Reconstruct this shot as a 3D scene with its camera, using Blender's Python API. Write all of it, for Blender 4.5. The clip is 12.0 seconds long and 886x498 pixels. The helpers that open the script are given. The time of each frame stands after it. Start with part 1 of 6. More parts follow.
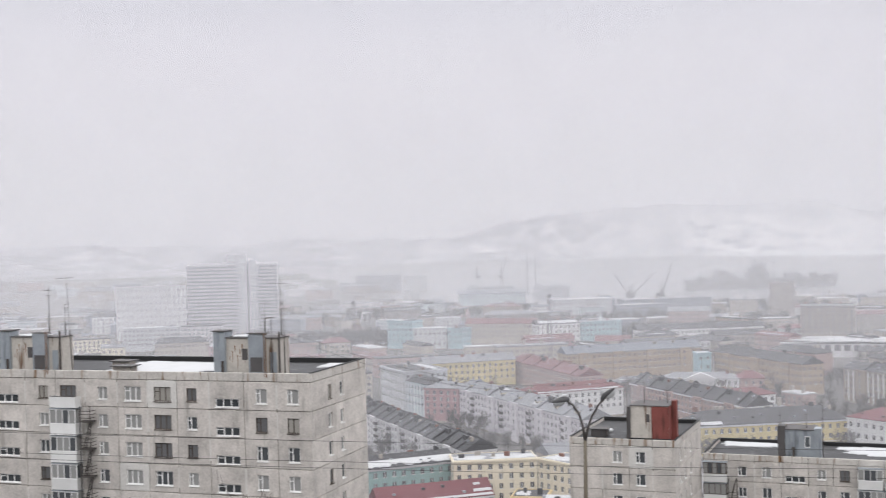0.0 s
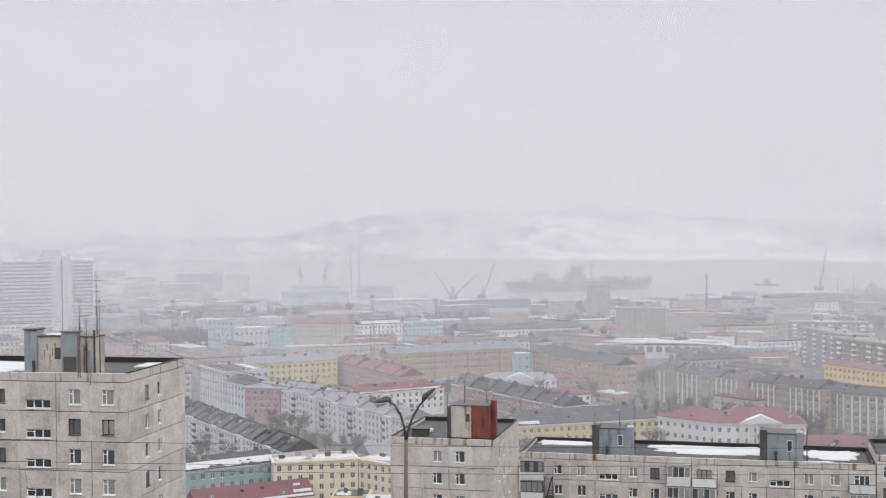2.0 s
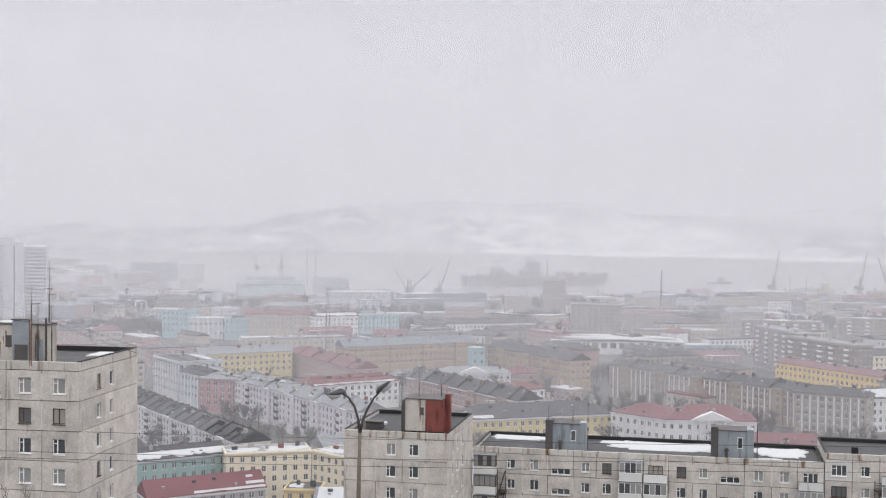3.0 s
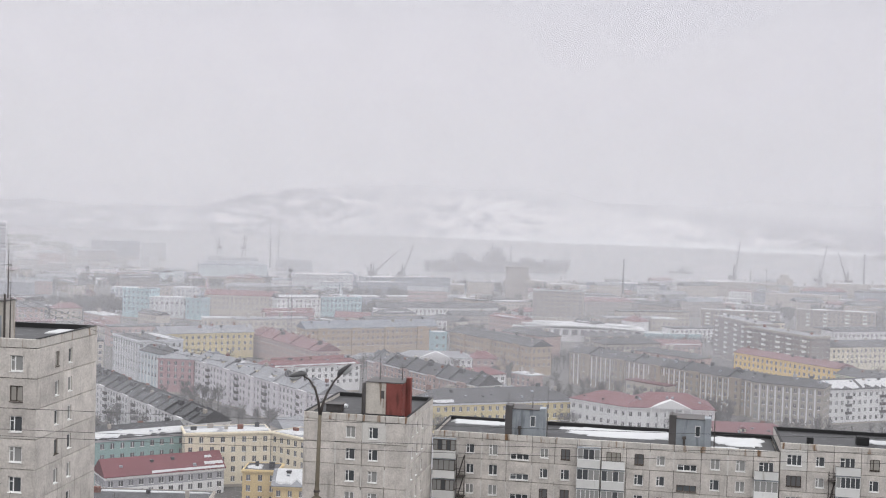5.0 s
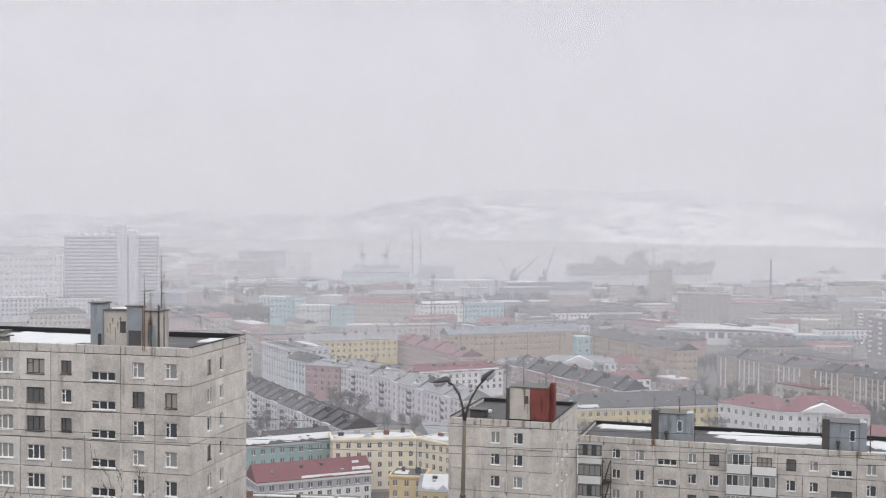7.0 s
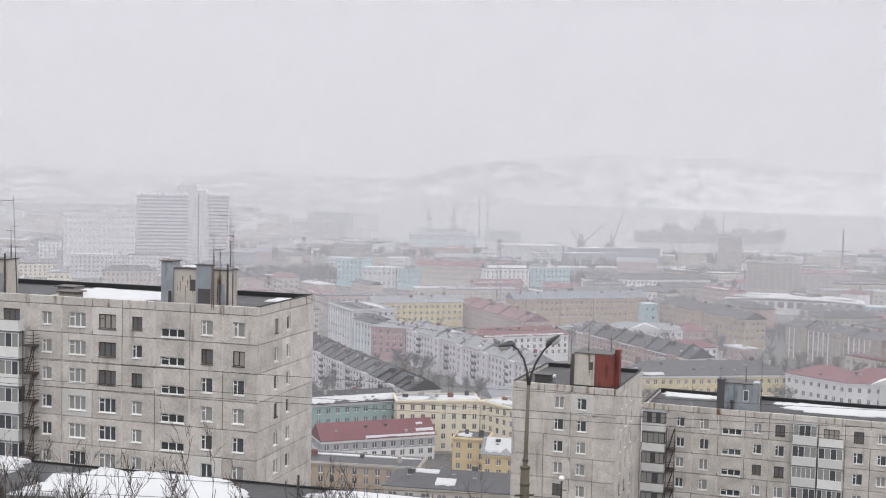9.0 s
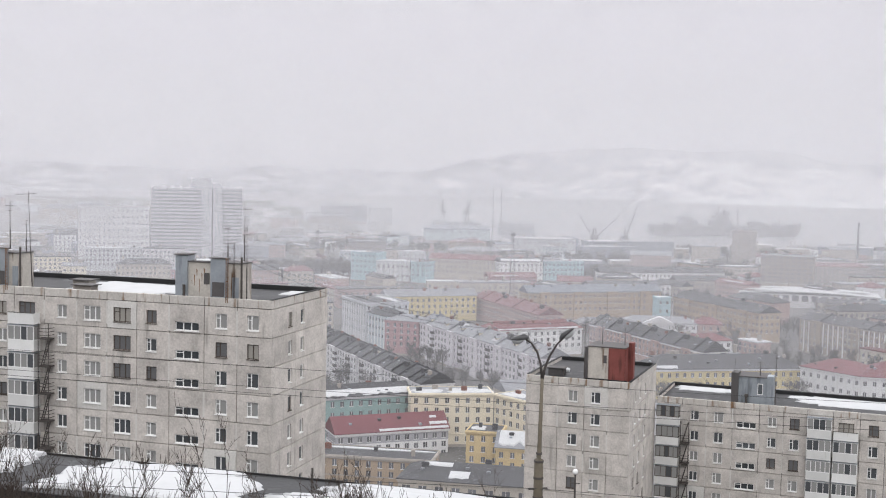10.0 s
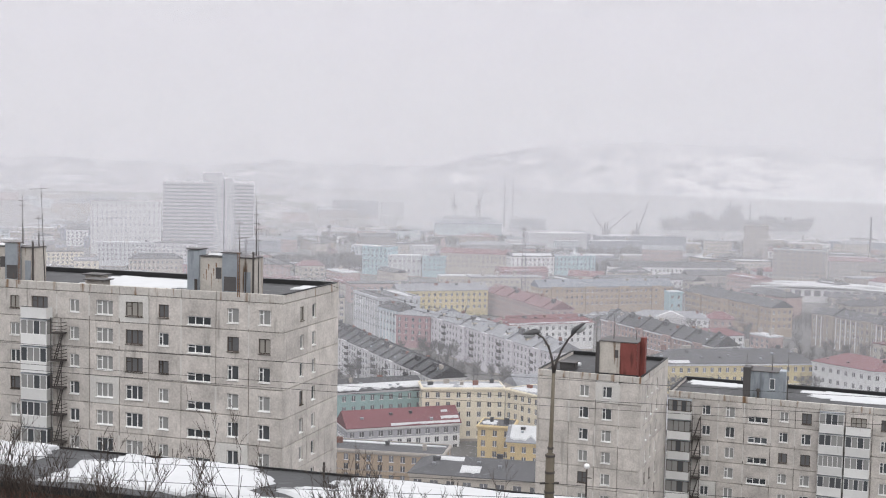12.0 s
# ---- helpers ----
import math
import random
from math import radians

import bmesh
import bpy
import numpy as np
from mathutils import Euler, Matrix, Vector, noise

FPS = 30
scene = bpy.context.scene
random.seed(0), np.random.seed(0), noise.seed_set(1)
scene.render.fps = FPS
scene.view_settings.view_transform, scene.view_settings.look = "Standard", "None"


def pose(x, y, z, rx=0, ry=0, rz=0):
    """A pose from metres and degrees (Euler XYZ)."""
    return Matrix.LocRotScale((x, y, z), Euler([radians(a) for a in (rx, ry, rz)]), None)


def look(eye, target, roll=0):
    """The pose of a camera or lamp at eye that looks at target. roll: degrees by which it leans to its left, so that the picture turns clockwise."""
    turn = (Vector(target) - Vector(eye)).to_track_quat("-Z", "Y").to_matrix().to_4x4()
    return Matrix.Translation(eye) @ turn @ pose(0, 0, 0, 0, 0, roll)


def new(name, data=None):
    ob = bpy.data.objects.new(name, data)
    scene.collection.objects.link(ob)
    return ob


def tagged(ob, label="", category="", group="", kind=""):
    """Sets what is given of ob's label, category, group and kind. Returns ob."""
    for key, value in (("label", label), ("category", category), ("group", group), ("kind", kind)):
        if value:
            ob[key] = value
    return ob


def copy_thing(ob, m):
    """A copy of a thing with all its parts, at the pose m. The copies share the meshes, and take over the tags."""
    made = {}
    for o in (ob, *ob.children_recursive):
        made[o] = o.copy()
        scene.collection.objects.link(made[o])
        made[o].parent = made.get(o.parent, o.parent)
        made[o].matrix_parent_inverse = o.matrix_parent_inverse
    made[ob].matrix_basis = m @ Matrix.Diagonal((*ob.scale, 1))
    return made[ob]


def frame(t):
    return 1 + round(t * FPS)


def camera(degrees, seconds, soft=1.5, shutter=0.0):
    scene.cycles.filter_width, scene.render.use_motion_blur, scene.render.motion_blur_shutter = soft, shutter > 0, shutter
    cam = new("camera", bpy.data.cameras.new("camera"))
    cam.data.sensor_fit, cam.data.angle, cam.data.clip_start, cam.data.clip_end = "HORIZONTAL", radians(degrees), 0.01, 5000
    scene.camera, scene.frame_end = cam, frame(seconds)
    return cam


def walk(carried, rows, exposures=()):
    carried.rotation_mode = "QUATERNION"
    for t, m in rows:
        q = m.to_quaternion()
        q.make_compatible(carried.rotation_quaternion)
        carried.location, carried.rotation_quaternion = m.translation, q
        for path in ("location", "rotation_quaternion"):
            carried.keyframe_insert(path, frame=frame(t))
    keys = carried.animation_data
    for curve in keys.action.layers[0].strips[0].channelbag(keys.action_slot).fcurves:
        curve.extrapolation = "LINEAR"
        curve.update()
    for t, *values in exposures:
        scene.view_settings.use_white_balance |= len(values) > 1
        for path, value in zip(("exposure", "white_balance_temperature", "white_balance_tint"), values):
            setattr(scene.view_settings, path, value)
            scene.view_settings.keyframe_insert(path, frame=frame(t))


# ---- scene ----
import itertools

# A camera that stands on a hillside above the town and turns where it is. Sea level is z = 0.
cam = camera(39.23, 12.0, soft=1.1, shutter=0.3)
EYE = (0.0, 0.0, 120.0)
ROWS = [
    (0.0, 89.001, 1.535, 1.034),
    (0.5, 88.930, 1.592, -2.439),
    (1.0, 88.727, 1.401, -4.059),
    (1.5, 88.747, 1.379, -5.137),
    (2.0, 88.861, 0.512, -7.045),
    (2.5, 88.763, -0.011, -8.194),
    (3.0, 88.565, -0.513, -9.001),
    (5.0, 87.872, -1.752, -10.634),
    (5.5, 87.826, -1.750, -10.333),
    (6.0, 87.790, -1.471, -8.345),
    (6.5, 87.879, -0.935, -6.294),
    (7.0, 87.993, -0.393, -4.186),
    (9.0, 86.279, -1.227, -1.062),
    (9.5, 86.105, -1.199, -0.679),
    (10.0, 85.962, -1.163, -0.439),
    (10.5, 85.865, -1.161, -0.249),
    (11.0, 85.787, -1.156, -0.094),
    (11.5, 85.735, -1.144, 0.015),
    (12.0, 85.699, -1.117, 0.084),
]
walk(cam, [(t, pose(*EYE, rx, ry, rz)) for t, rx, ry, rz in ROWS], exposures=[(0.0, 0.0), (1.5, -0.06), (7.0, -0.06), (9.0, -0.02), (12.0, 0.0)])

# ---- overcast daylight ----
world = bpy.data.worlds.new("overcast_sky")
scene.world = world
world.use_nodes = True
wn, wl = world.node_tree.nodes, world.node_tree.links
wn.clear()
coord = wn.new("ShaderNodeTexCoord")
split = wn.new("ShaderNodeSeparateXYZ")
wl.new(coord.outputs["Generated"], split.inputs[0])
HORIZON, VEIL, ZENITH = (0.735, 0.724, 0.752, 1), (0.64, 0.647, 0.728, 1), (1.98, 1.98, 2.03, 1)
drift = wn.new("ShaderNodeTexNoise")
drift.inputs["Scale"].default_value, drift.inputs["Detail"].default_value = 2.5, 3.0
stretch = wn.new("ShaderNodeMapping")
stretch.inputs["Scale"].default_value = (1, 1, 4)
wl.new(coord.outputs["Generated"], stretch.inputs[0])
wl.new(stretch.outputs[0], drift.inputs["Vector"])
wisp = wn.new("ShaderNodeMath")
wisp.operation = "MULTIPLY_ADD"
wisp.inputs[1].default_value, wisp.inputs[2].default_value = 0.08, -0.04
wl.new(drift.outputs["Fac"], wisp.inputs[0])
height = wn.new("ShaderNodeMath")
height.operation = "ADD"
wl.new(split.outputs["Z"], height.inputs[0])
wl.new(wisp.outputs[0], height.inputs[1])
tone = None
for low, high, under, over in ((0.0, 0.22, HORIZON, VEIL), (0.17, 0.62, None, ZENITH)):
    rise_, mix_ = wn.new("ShaderNodeMapRange"), wn.new("ShaderNodeMix")
    rise_.interpolation_type = "SMOOTHERSTEP"
    rise_.inputs["From Min"].default_value, rise_.inputs["From Max"].default_value = low, high
    wl.new(height.outputs[0], rise_.inputs["Value"])
    mix_.data_type = "RGBA"
    wl.new(rise_.outputs[0], mix_.inputs[0])
    if under:
        mix_.inputs[6].default_value = under
    else:
        wl.new(tone, mix_.inputs[6])
    mix_.inputs[7].default_value = over
    tone = mix_.outputs[2]
sky = wn.new("ShaderNodeTexSky")
sky.sky_type, sky.sun_disc = "NISHITA", False
sky.sun_elevation, sky.sun_rotation = radians(40), radians(162)
bg_cloud, bg_sky, both, out = wn.new("ShaderNodeBackground"), wn.new("ShaderNodeBackground"), wn.new("ShaderNodeMixShader"), wn.new("ShaderNodeOutputWorld")
bg_sky.inputs["Strength"].default_value = 0.1
both.inputs[0].default_value = 0.03
wl.new(tone, bg_cloud.inputs[0])
wl.new(sky.outputs[0], bg_sky.inputs[0])
wl.new(bg_cloud.outputs[0], both.inputs[1])
wl.new(bg_sky.outputs[0], both.inputs[2])
wl.new(both.outputs[0], out.inputs[0])
sun = new("sun", bpy.data.lights.new("sun", "SUN"))
sun.data.energy, sun.data.angle, sun.data.color = 0.5, radians(25), (1.0, 0.97, 0.93)
sun.matrix_world = look((300, -900, 800), (0, 0, 0))


# ---- materials ----
def material(name, base, rough=0.8, grain=6.0, vary=0.12, blot=0.25, blots=0.12, bump=0.15, metal=0.0, each=0.0, stain=None, stain_at=0.62, streak=False, spec=0.3):
    """A procedural surface: fine grain and broad blotches in world metres, bump, stains with a colour of their own, change from piece to piece."""
    m = bpy.data.materials.new(name)
    m.use_nodes = True
    n, l = m.node_tree.nodes, m.node_tree.links
    b = n["Principled BSDF"]
    b.inputs["Roughness"].default_value, b.inputs["Metallic"].default_value = rough, metal
    b.inputs["Specular IOR Level"].default_value = spec
    geo = n.new("ShaderNodeNewGeometry")

    def noise_at(scale, detail, squash=(1, 1, 1)):
        mp, t = n.new("ShaderNodeMapping"), n.new("ShaderNodeTexNoise")
        mp.inputs["Scale"].default_value = squash
        t.inputs["Scale"].default_value, t.inputs["Detail"].default_value = scale, detail
        l.new(geo.outputs["Position"], mp.inputs[0])
        l.new(mp.outputs[0], t.inputs["Vector"])
        return t.outputs["Fac"]

    def calc(op, a, c, d=None):
        q = n.new("ShaderNodeMath")
        q.operation = op
        for i, v in enumerate((a, c, d)):
            if v is None:
                continue
            if isinstance(v, (int, float)):
                q.inputs[i].default_value = v
            else:
                l.new(v, q.inputs[i])
        return q.outputs[0]

    fine, broad = noise_at(grain, 4), noise_at(blots, 5)
    value = calc("ADD", calc("MULTIPLY_ADD", fine, 2 * vary, 1 - vary), calc("MULTIPLY_ADD", broad, 2 * blot, -blot))
    if each:
        info = n.new("ShaderNodeObjectInfo")
        value = calc("MULTIPLY", value, calc("MULTIPLY_ADD", info.outputs["Random"], 2 * each, 1 - each))
    tint = n.new("ShaderNodeMix")
    tint.data_type, tint.blend_type = "RGBA", "MULTIPLY"
    tint.inputs[0].default_value = 1
    tint.inputs[6].default_value = (*base, 1)
    l.new(value, tint.inputs[7])
    colour = tint.outputs[2]
    if stain:
        ramp, mix = n.new("ShaderNodeValToRGB"), n.new("ShaderNodeMix")
        ramp.color_ramp.elements[0].position, ramp.color_ramp.elements[1].position = stain_at, min(1, stain_at + 0.12)
        l.new(noise_at(0.9, 5, (1.6, 1.6, 0.22) if streak else (1, 1, 1)), ramp.inputs[0])
        mix.data_type = "RGBA"
        l.new(ramp.outputs[0], mix.inputs[0])
        l.new(colour, mix.inputs[6])
        mix.inputs[7].default_value = (*stain, 1)
        colour = mix.outputs[2]
    l.new(colour, b.inputs["Base Color"])
    if bump:
        bp = n.new("ShaderNodeBump")
        bp.inputs["Strength"].default_value, bp.inputs["Distance"].default_value = bump, 0.05
        l.new(fine, bp.inputs["Height"])
        l.new(bp.outputs[0], b.inputs["Normal"])
    return m


def pane_material(name, dark, curtain, share):
    """Window glass over a dark room, or over pale curtains in some windows."""
    m = material(name, dark, rough=0.08, vary=0.2, blot=0.1, bump=0, spec=0.5)
    n, l = m.node_tree.nodes, m.node_tree.links
    b = n["Principled BSDF"]
    old = b.inputs["Base Color"].links[0].from_socket
    info, pick, mix = n.new("ShaderNodeObjectInfo"), n.new("ShaderNodeMath"), n.new("ShaderNodeMix")
    pick.operation, pick.inputs[1].default_value = "LESS_THAN", share
    l.new(info.outputs["Random"], pick.inputs[0])
    mix.data_type = "RGBA"
    l.new(pick.outputs[0], mix.inputs[0])
    l.new(old, mix.inputs[6])
    mix.inputs[7].default_value = (*curtain, 1)
    l.new(mix.outputs[2], b.inputs["Base Color"])
    return m


def haze_material(name, thick, top, tint):
    """Thin snowy haze that lets most light pass, scatters the rest and thins out towards the top."""
    m = bpy.data.materials.new(name)
    m.use_nodes = True
    n, l = m.node_tree.nodes, m.node_tree.links
    n.clear()
    o, mix, clear, fog = n.new("ShaderNodeOutputMaterial"), n.new("ShaderNodeMixShader"), n.new("ShaderNodeBsdfTransparent"), n.new("ShaderNodeBsdfDiffuse")
    fog.inputs[0].default_value = (*tint, 1)
    geo, xyz, fall, t, amount = n.new("ShaderNodeNewGeometry"), n.new("ShaderNodeSeparateXYZ"), n.new("ShaderNodeMapRange"), n.new("ShaderNodeTexNoise"), n.new("ShaderNodeMath")
    l.new(geo.outputs["Position"], xyz.inputs[0])
    l.new(xyz.outputs["Z"], fall.inputs["Value"])
    fall.interpolation_type = "SMOOTHSTEP"
    for key, v in (("From Min", top * 0.35), ("From Max", top), ("To Min", thick), ("To Max", 0.0)):
        fall.inputs[key].default_value = v
    t.inputs["Scale"].default_value, t.inputs["Detail"].default_value = 0.004, 3
    l.new(geo.outputs["Position"], t.inputs["Vector"])
    amount.operation = "MULTIPLY_ADD"
    patch = n.new("ShaderNodeMath")
    patch.operation, patch.inputs[1].default_value, patch.inputs[2].default_value = "MULTIPLY_ADD", 0.2, 0.9
    l.new(t.outputs["Fac"], patch.inputs[0])
    amount.operation = "MULTIPLY"
    l.new(fall.outputs[0], amount.inputs[0])
    l.new(patch.outputs[0], amount.inputs[1])
    l.new(amount.outputs[0], mix.inputs[0])
    l.new(clear.outputs[0], mix.inputs[1])
    l.new(fog.outputs[0], mix.inputs[2])
    l.new(mix.outputs[0], o.inputs[0])
    return m


M = {}
M["panel"] = material("pebbled_concrete", (0.50, 0.468, 0.438), 0.95, 5, 0.36, 0.44, 0.6, 0.6, each=0.09, stain=(0.33, 0.31, 0.285), stain_at=0.60, streak=True)
M["panel_pale"] = material("pale_patched_concrete", (0.58, 0.565, 0.54), 0.95, 6, 0.25, 0.2, 0.3, 0.4, each=0.04)
M["parapet"] = material("rust_stained_concrete", (0.49, 0.465, 0.435), 0.95, 5, 0.3, 0.3, 0.5, 0.4, each=0.05, stain=(0.20, 0.125, 0.075), stain_at=0.56, streak=True)
M["joint"] = material("dark_joint_mortar", (0.10, 0.095, 0.09), 0.95, 5, 0.2, 0.3, 0.3)
M["bitumen"] = material("wet_roofing_felt", (0.035, 0.035, 0.037), 0.55, 3, 0.2, 0.35, 0.5, 0.3, stain=(0.085, 0.085, 0.09), stain_at=0.58)
M["kerb"] = material("black_parapet_felt", (0.02, 0.02, 0.021), 0.7, 5, 0.2, 0.2, 0.5)
M["seal"] = material("pale_joint_sealing", (0.56, 0.545, 0.52), 0.9, 6, 0.2, 0.2, 0.6)
M["snow"] = material("wet_snow", (0.475, 0.48, 0.49), 0.7, 2.5, 0.06, 0.1, 0.5, 0.25)
M["lift"] = material("streaked_plaster", (0.47, 0.44, 0.40), 0.9, 5, 0.25, 0.3, 0.6, 0.3, stain=(0.13, 0.08, 0.05), stain_at=0.58, streak=True)
M["zinc"] = material("galvanised_sheet", (0.33, 0.36, 0.39), 0.45, 4, 0.12, 0.25, 0.6, 0.1, metal=0.35, stain=(0.19, 0.21, 0.23), stain_at=0.55, streak=True)
M["darksheet"] = material("dark_weathered_sheet", (0.085, 0.08, 0.08), 0.6, 5, 0.2, 0.3, 0.5, stain=(0.16, 0.10, 0.07), stain_at=0.62, streak=True)
M["redsheet"] = material("red_painted_sheet", (0.20, 0.062, 0.053), 0.6, 5, 0.15, 0.25, 0.8, 0.1, stain=(0.10, 0.035, 0.03), stain_at=0.58, streak=True)
M["steel"] = material("rusty_steel", (0.07, 0.062, 0.058), 0.7, 9, 0.25, 0.2, 0.5)
M["rust"] = material("flaking_rust", (0.19, 0.11, 0.065), 0.85, 9, 0.3, 0.3, 0.6)
M["white"] = material("white_window_plastic", (0.78, 0.78, 0.77), 0.4, 5, 0.04, 0.04, 0.4, 0)
M["oldwood"] = material("dark_painted_wood", (0.075, 0.06, 0.05), 0.7, 8, 0.2, 0.2, 0.5, each=0.3)
M["pane"] = pane_material("window_glass", (0.075, 0.08, 0.087), (0.27, 0.27, 0.265), 0.55)
M["pane_old"] = pane_material("curtained_old_glass", (0.13, 0.13, 0.135), (0.31, 0.295, 0.27), 0.45)
M["pane_dark"] = pane_material("stair_glass", (0.05, 0.055, 0.06), (0.10, 0.11, 0.12), 0.3)
M["balcony"] = material("balcony_sheet", (0.66, 0.66, 0.65), 0.7, 5, 0.08, 0.12, 0.5, each=0.12, stain=(0.34, 0.32, 0.29), stain_at=0.66, streak=True)
M["lamp_steel"] = material("lamp_post_paint", (0.135, 0.115, 0.085), 0.6, 8, 0.25, 0.25, 0.9, 0.2, stain=(0.15, 0.10, 0.065), stain_at=0.6, streak=True)
M["lamp_head"] = material("lamp_head_enamel", (0.06, 0.06, 0.062), 0.4, 8, 0.1, 0.1, 0.9)
M["lens"] = material("lamp_lens", (0.42, 0.43, 0.44), 0.15, 8, 0.05, 0.05, 0.9, 0)
M["cable"] = material("cable_rubber", (0.03, 0.03, 0.03), 0.6)
M["bark"] = material("wet_bark", (0.055, 0.042, 0.035), 0.9, 12, 0.3, 0.2, 0.8)
M["farbark"] = material("grey_bare_twigs", (0.10, 0.095, 0.09), 0.95, 2, 0.3, 0.3, 0.1)
M["brick"] = material("red_brick", (0.17, 0.075, 0.055), 0.9, 6, 0.25, 0.3, 0.8)
M["ground"] = material("thawing_ground", (0.11, 0.105, 0.10), 0.95, 0.6, 0.2, 0.4, 0.02, stain=(0.45, 0.46, 0.475), stain_at=0.62)
M["far_hill"] = material("snowy_moor", (0.10, 0.10, 0.11), 0.95, 0.02, 0.2, 0.5, 0.003, 0)
M["water"] = material("fjord_water", (0.20, 0.205, 0.215), 0.3, 0.05, 0.05, 0.08, 0.004, 0.02, spec=0.3)


def wall_paint(name, col):
    M[name] = material(name, col, 0.9, 2.0, 0.07, 0.14, 0.15, 0.1, stain=tuple(c * 0.72 for c in col), stain_at=0.62, streak=True)


for key, col in (
    ("teal_wall", (0.27, 0.38, 0.37)), ("cream_wall", (0.66, 0.60, 0.48)), ("white_wall", (0.64, 0.64, 0.645)), ("yellow_wall", (0.55, 0.43, 0.19)),
    ("ochre_wall", (0.37, 0.29, 0.215)), ("beige_wall", (0.44, 0.40, 0.35)), ("grey_wall", (0.60, 0.59, 0.60)), ("lilac_wall", (0.60, 0.575, 0.605)),
    ("pink_wall", (0.38, 0.25, 0.26)), ("blue_wall", (0.48, 0.54, 0.57)), ("pale_wall", (0.50, 0.51, 0.53)), ("straw_wall", (0.56, 0.47, 0.26)),
    ("rose_wall", (0.38, 0.28, 0.26)), ("tan_wall", (0.31, 0.26, 0.21)), ("gold_wall", (0.56, 0.44, 0.25)), ("amber_wall", (0.72, 0.50, 0.18)), ("mint_wall", (0.45, 0.49, 0.33)),
    ("aqua_wall", (0.33, 0.46, 0.50)), ("brown_wall", (0.23, 0.205, 0.195)), ("stone_wall", (0.34, 0.31, 0.28)), ("hotel_wall", (0.52, 0.52, 0.54)), ("steel_wall", (0.26, 0.28, 0.32)), ("dim_wall", (0.36, 0.36, 0.385)),
):
    wall_paint(key, col)
M["slate"] = material("dark_sheet_roof", (0.05, 0.05, 0.054), 0.6, 1.5, 0.2, 0.35, 0.12, 0.15, stain=(0.11, 0.11, 0.12), stain_at=0.6)
M["grey_roof"] = material("grey_sheet_roof", (0.20, 0.205, 0.22), 0.55, 1.5, 0.15, 0.3, 0.12, 0.1, stain=(0.36, 0.37, 0.38), stain_at=0.62)
M["blue_roof"] = material("blue_grey_roof", (0.16, 0.175, 0.20), 0.55, 1.5, 0.15, 0.25, 0.12, 0.1)
M["red_roof"] = material("red_sheet_roof", (0.135, 0.045, 0.052), 0.55, 1.5, 0.15, 0.2, 0.12, 0.1)
M["rust_roof"] = material("brown_red_roof", (0.15, 0.065, 0.07), 0.6, 1.5, 0.15, 0.25, 0.12, 0.1)
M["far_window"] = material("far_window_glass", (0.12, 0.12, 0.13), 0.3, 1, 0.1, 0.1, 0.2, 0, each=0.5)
# Paler than far_window, for window rows on the more distant houses.
M["far_band"] = material("pale_far_glass", (0.2, 0.2, 0.215), 0.4, 1, 0.1, 0.1, 0.2, 0, each=0.2)
M["hotel_glass"] = material("banded_window_glass", (0.31, 0.31, 0.325), 0.4, 1, 0.1, 0.1, 0.2, 0)
M["hull"] = material("naval_grey_paint", (0.13, 0.135, 0.145), 0.6, 0.2, 0.15, 0.2, 0.05)
M["crane_paint"] = material("crane_paint", (0.11, 0.11, 0.12), 0.6, 0.5, 0.15, 0.2, 0.1)


# ---- mesh helpers ----
def mesh_of(name, bm, *mats):
    me = bpy.data.meshes.new(name)
    bm.normal_update()
    bm.to_mesh(me)
    bm.free()
    for m in mats:
        me.materials.append(m)
    return me


def part(name, bm, mat, parent=None, label="", m=None):
    """Links a bmesh, or a mesh that is shared, as one object under a thing or a part."""
    me = bm if isinstance(bm, bpy.types.Mesh) else mesh_of(name, bm, *(mat if isinstance(mat, (list, tuple)) else [mat]))
    ob = new(name, me)
    ob.parent = parent
    if m is not None:
        ob.matrix_basis = m
    if label:
        ob["label"] = label
    return ob


def thing(name, m, label, category, group="", kind=""):
    ob = new(name)
    ob.matrix_basis = m
    return tagged(ob, label, category, group, kind)


def box(bm, x0, x1, y0, y1, z0, z1, mat=0):
    v = [bm.verts.new(p) for p in ((x0, y0, z0), (x1, y0, z0), (x1, y1, z0), (x0, y1, z0), (x0, y0, z1), (x1, y0, z1), (x1, y1, z1), (x0, y1, z1))]
    for q in ((0, 3, 2, 1), (4, 5, 6, 7), (0, 1, 5, 4), (1, 2, 6, 5), (2, 3, 7, 6), (3, 0, 4, 7)):
        bm.faces.new([v[i] for i in q]).material_index = mat
    return bm


def boxes(*rows):
    bm = bmesh.new()
    for r in rows:
        box(bm, *r)
    return bm


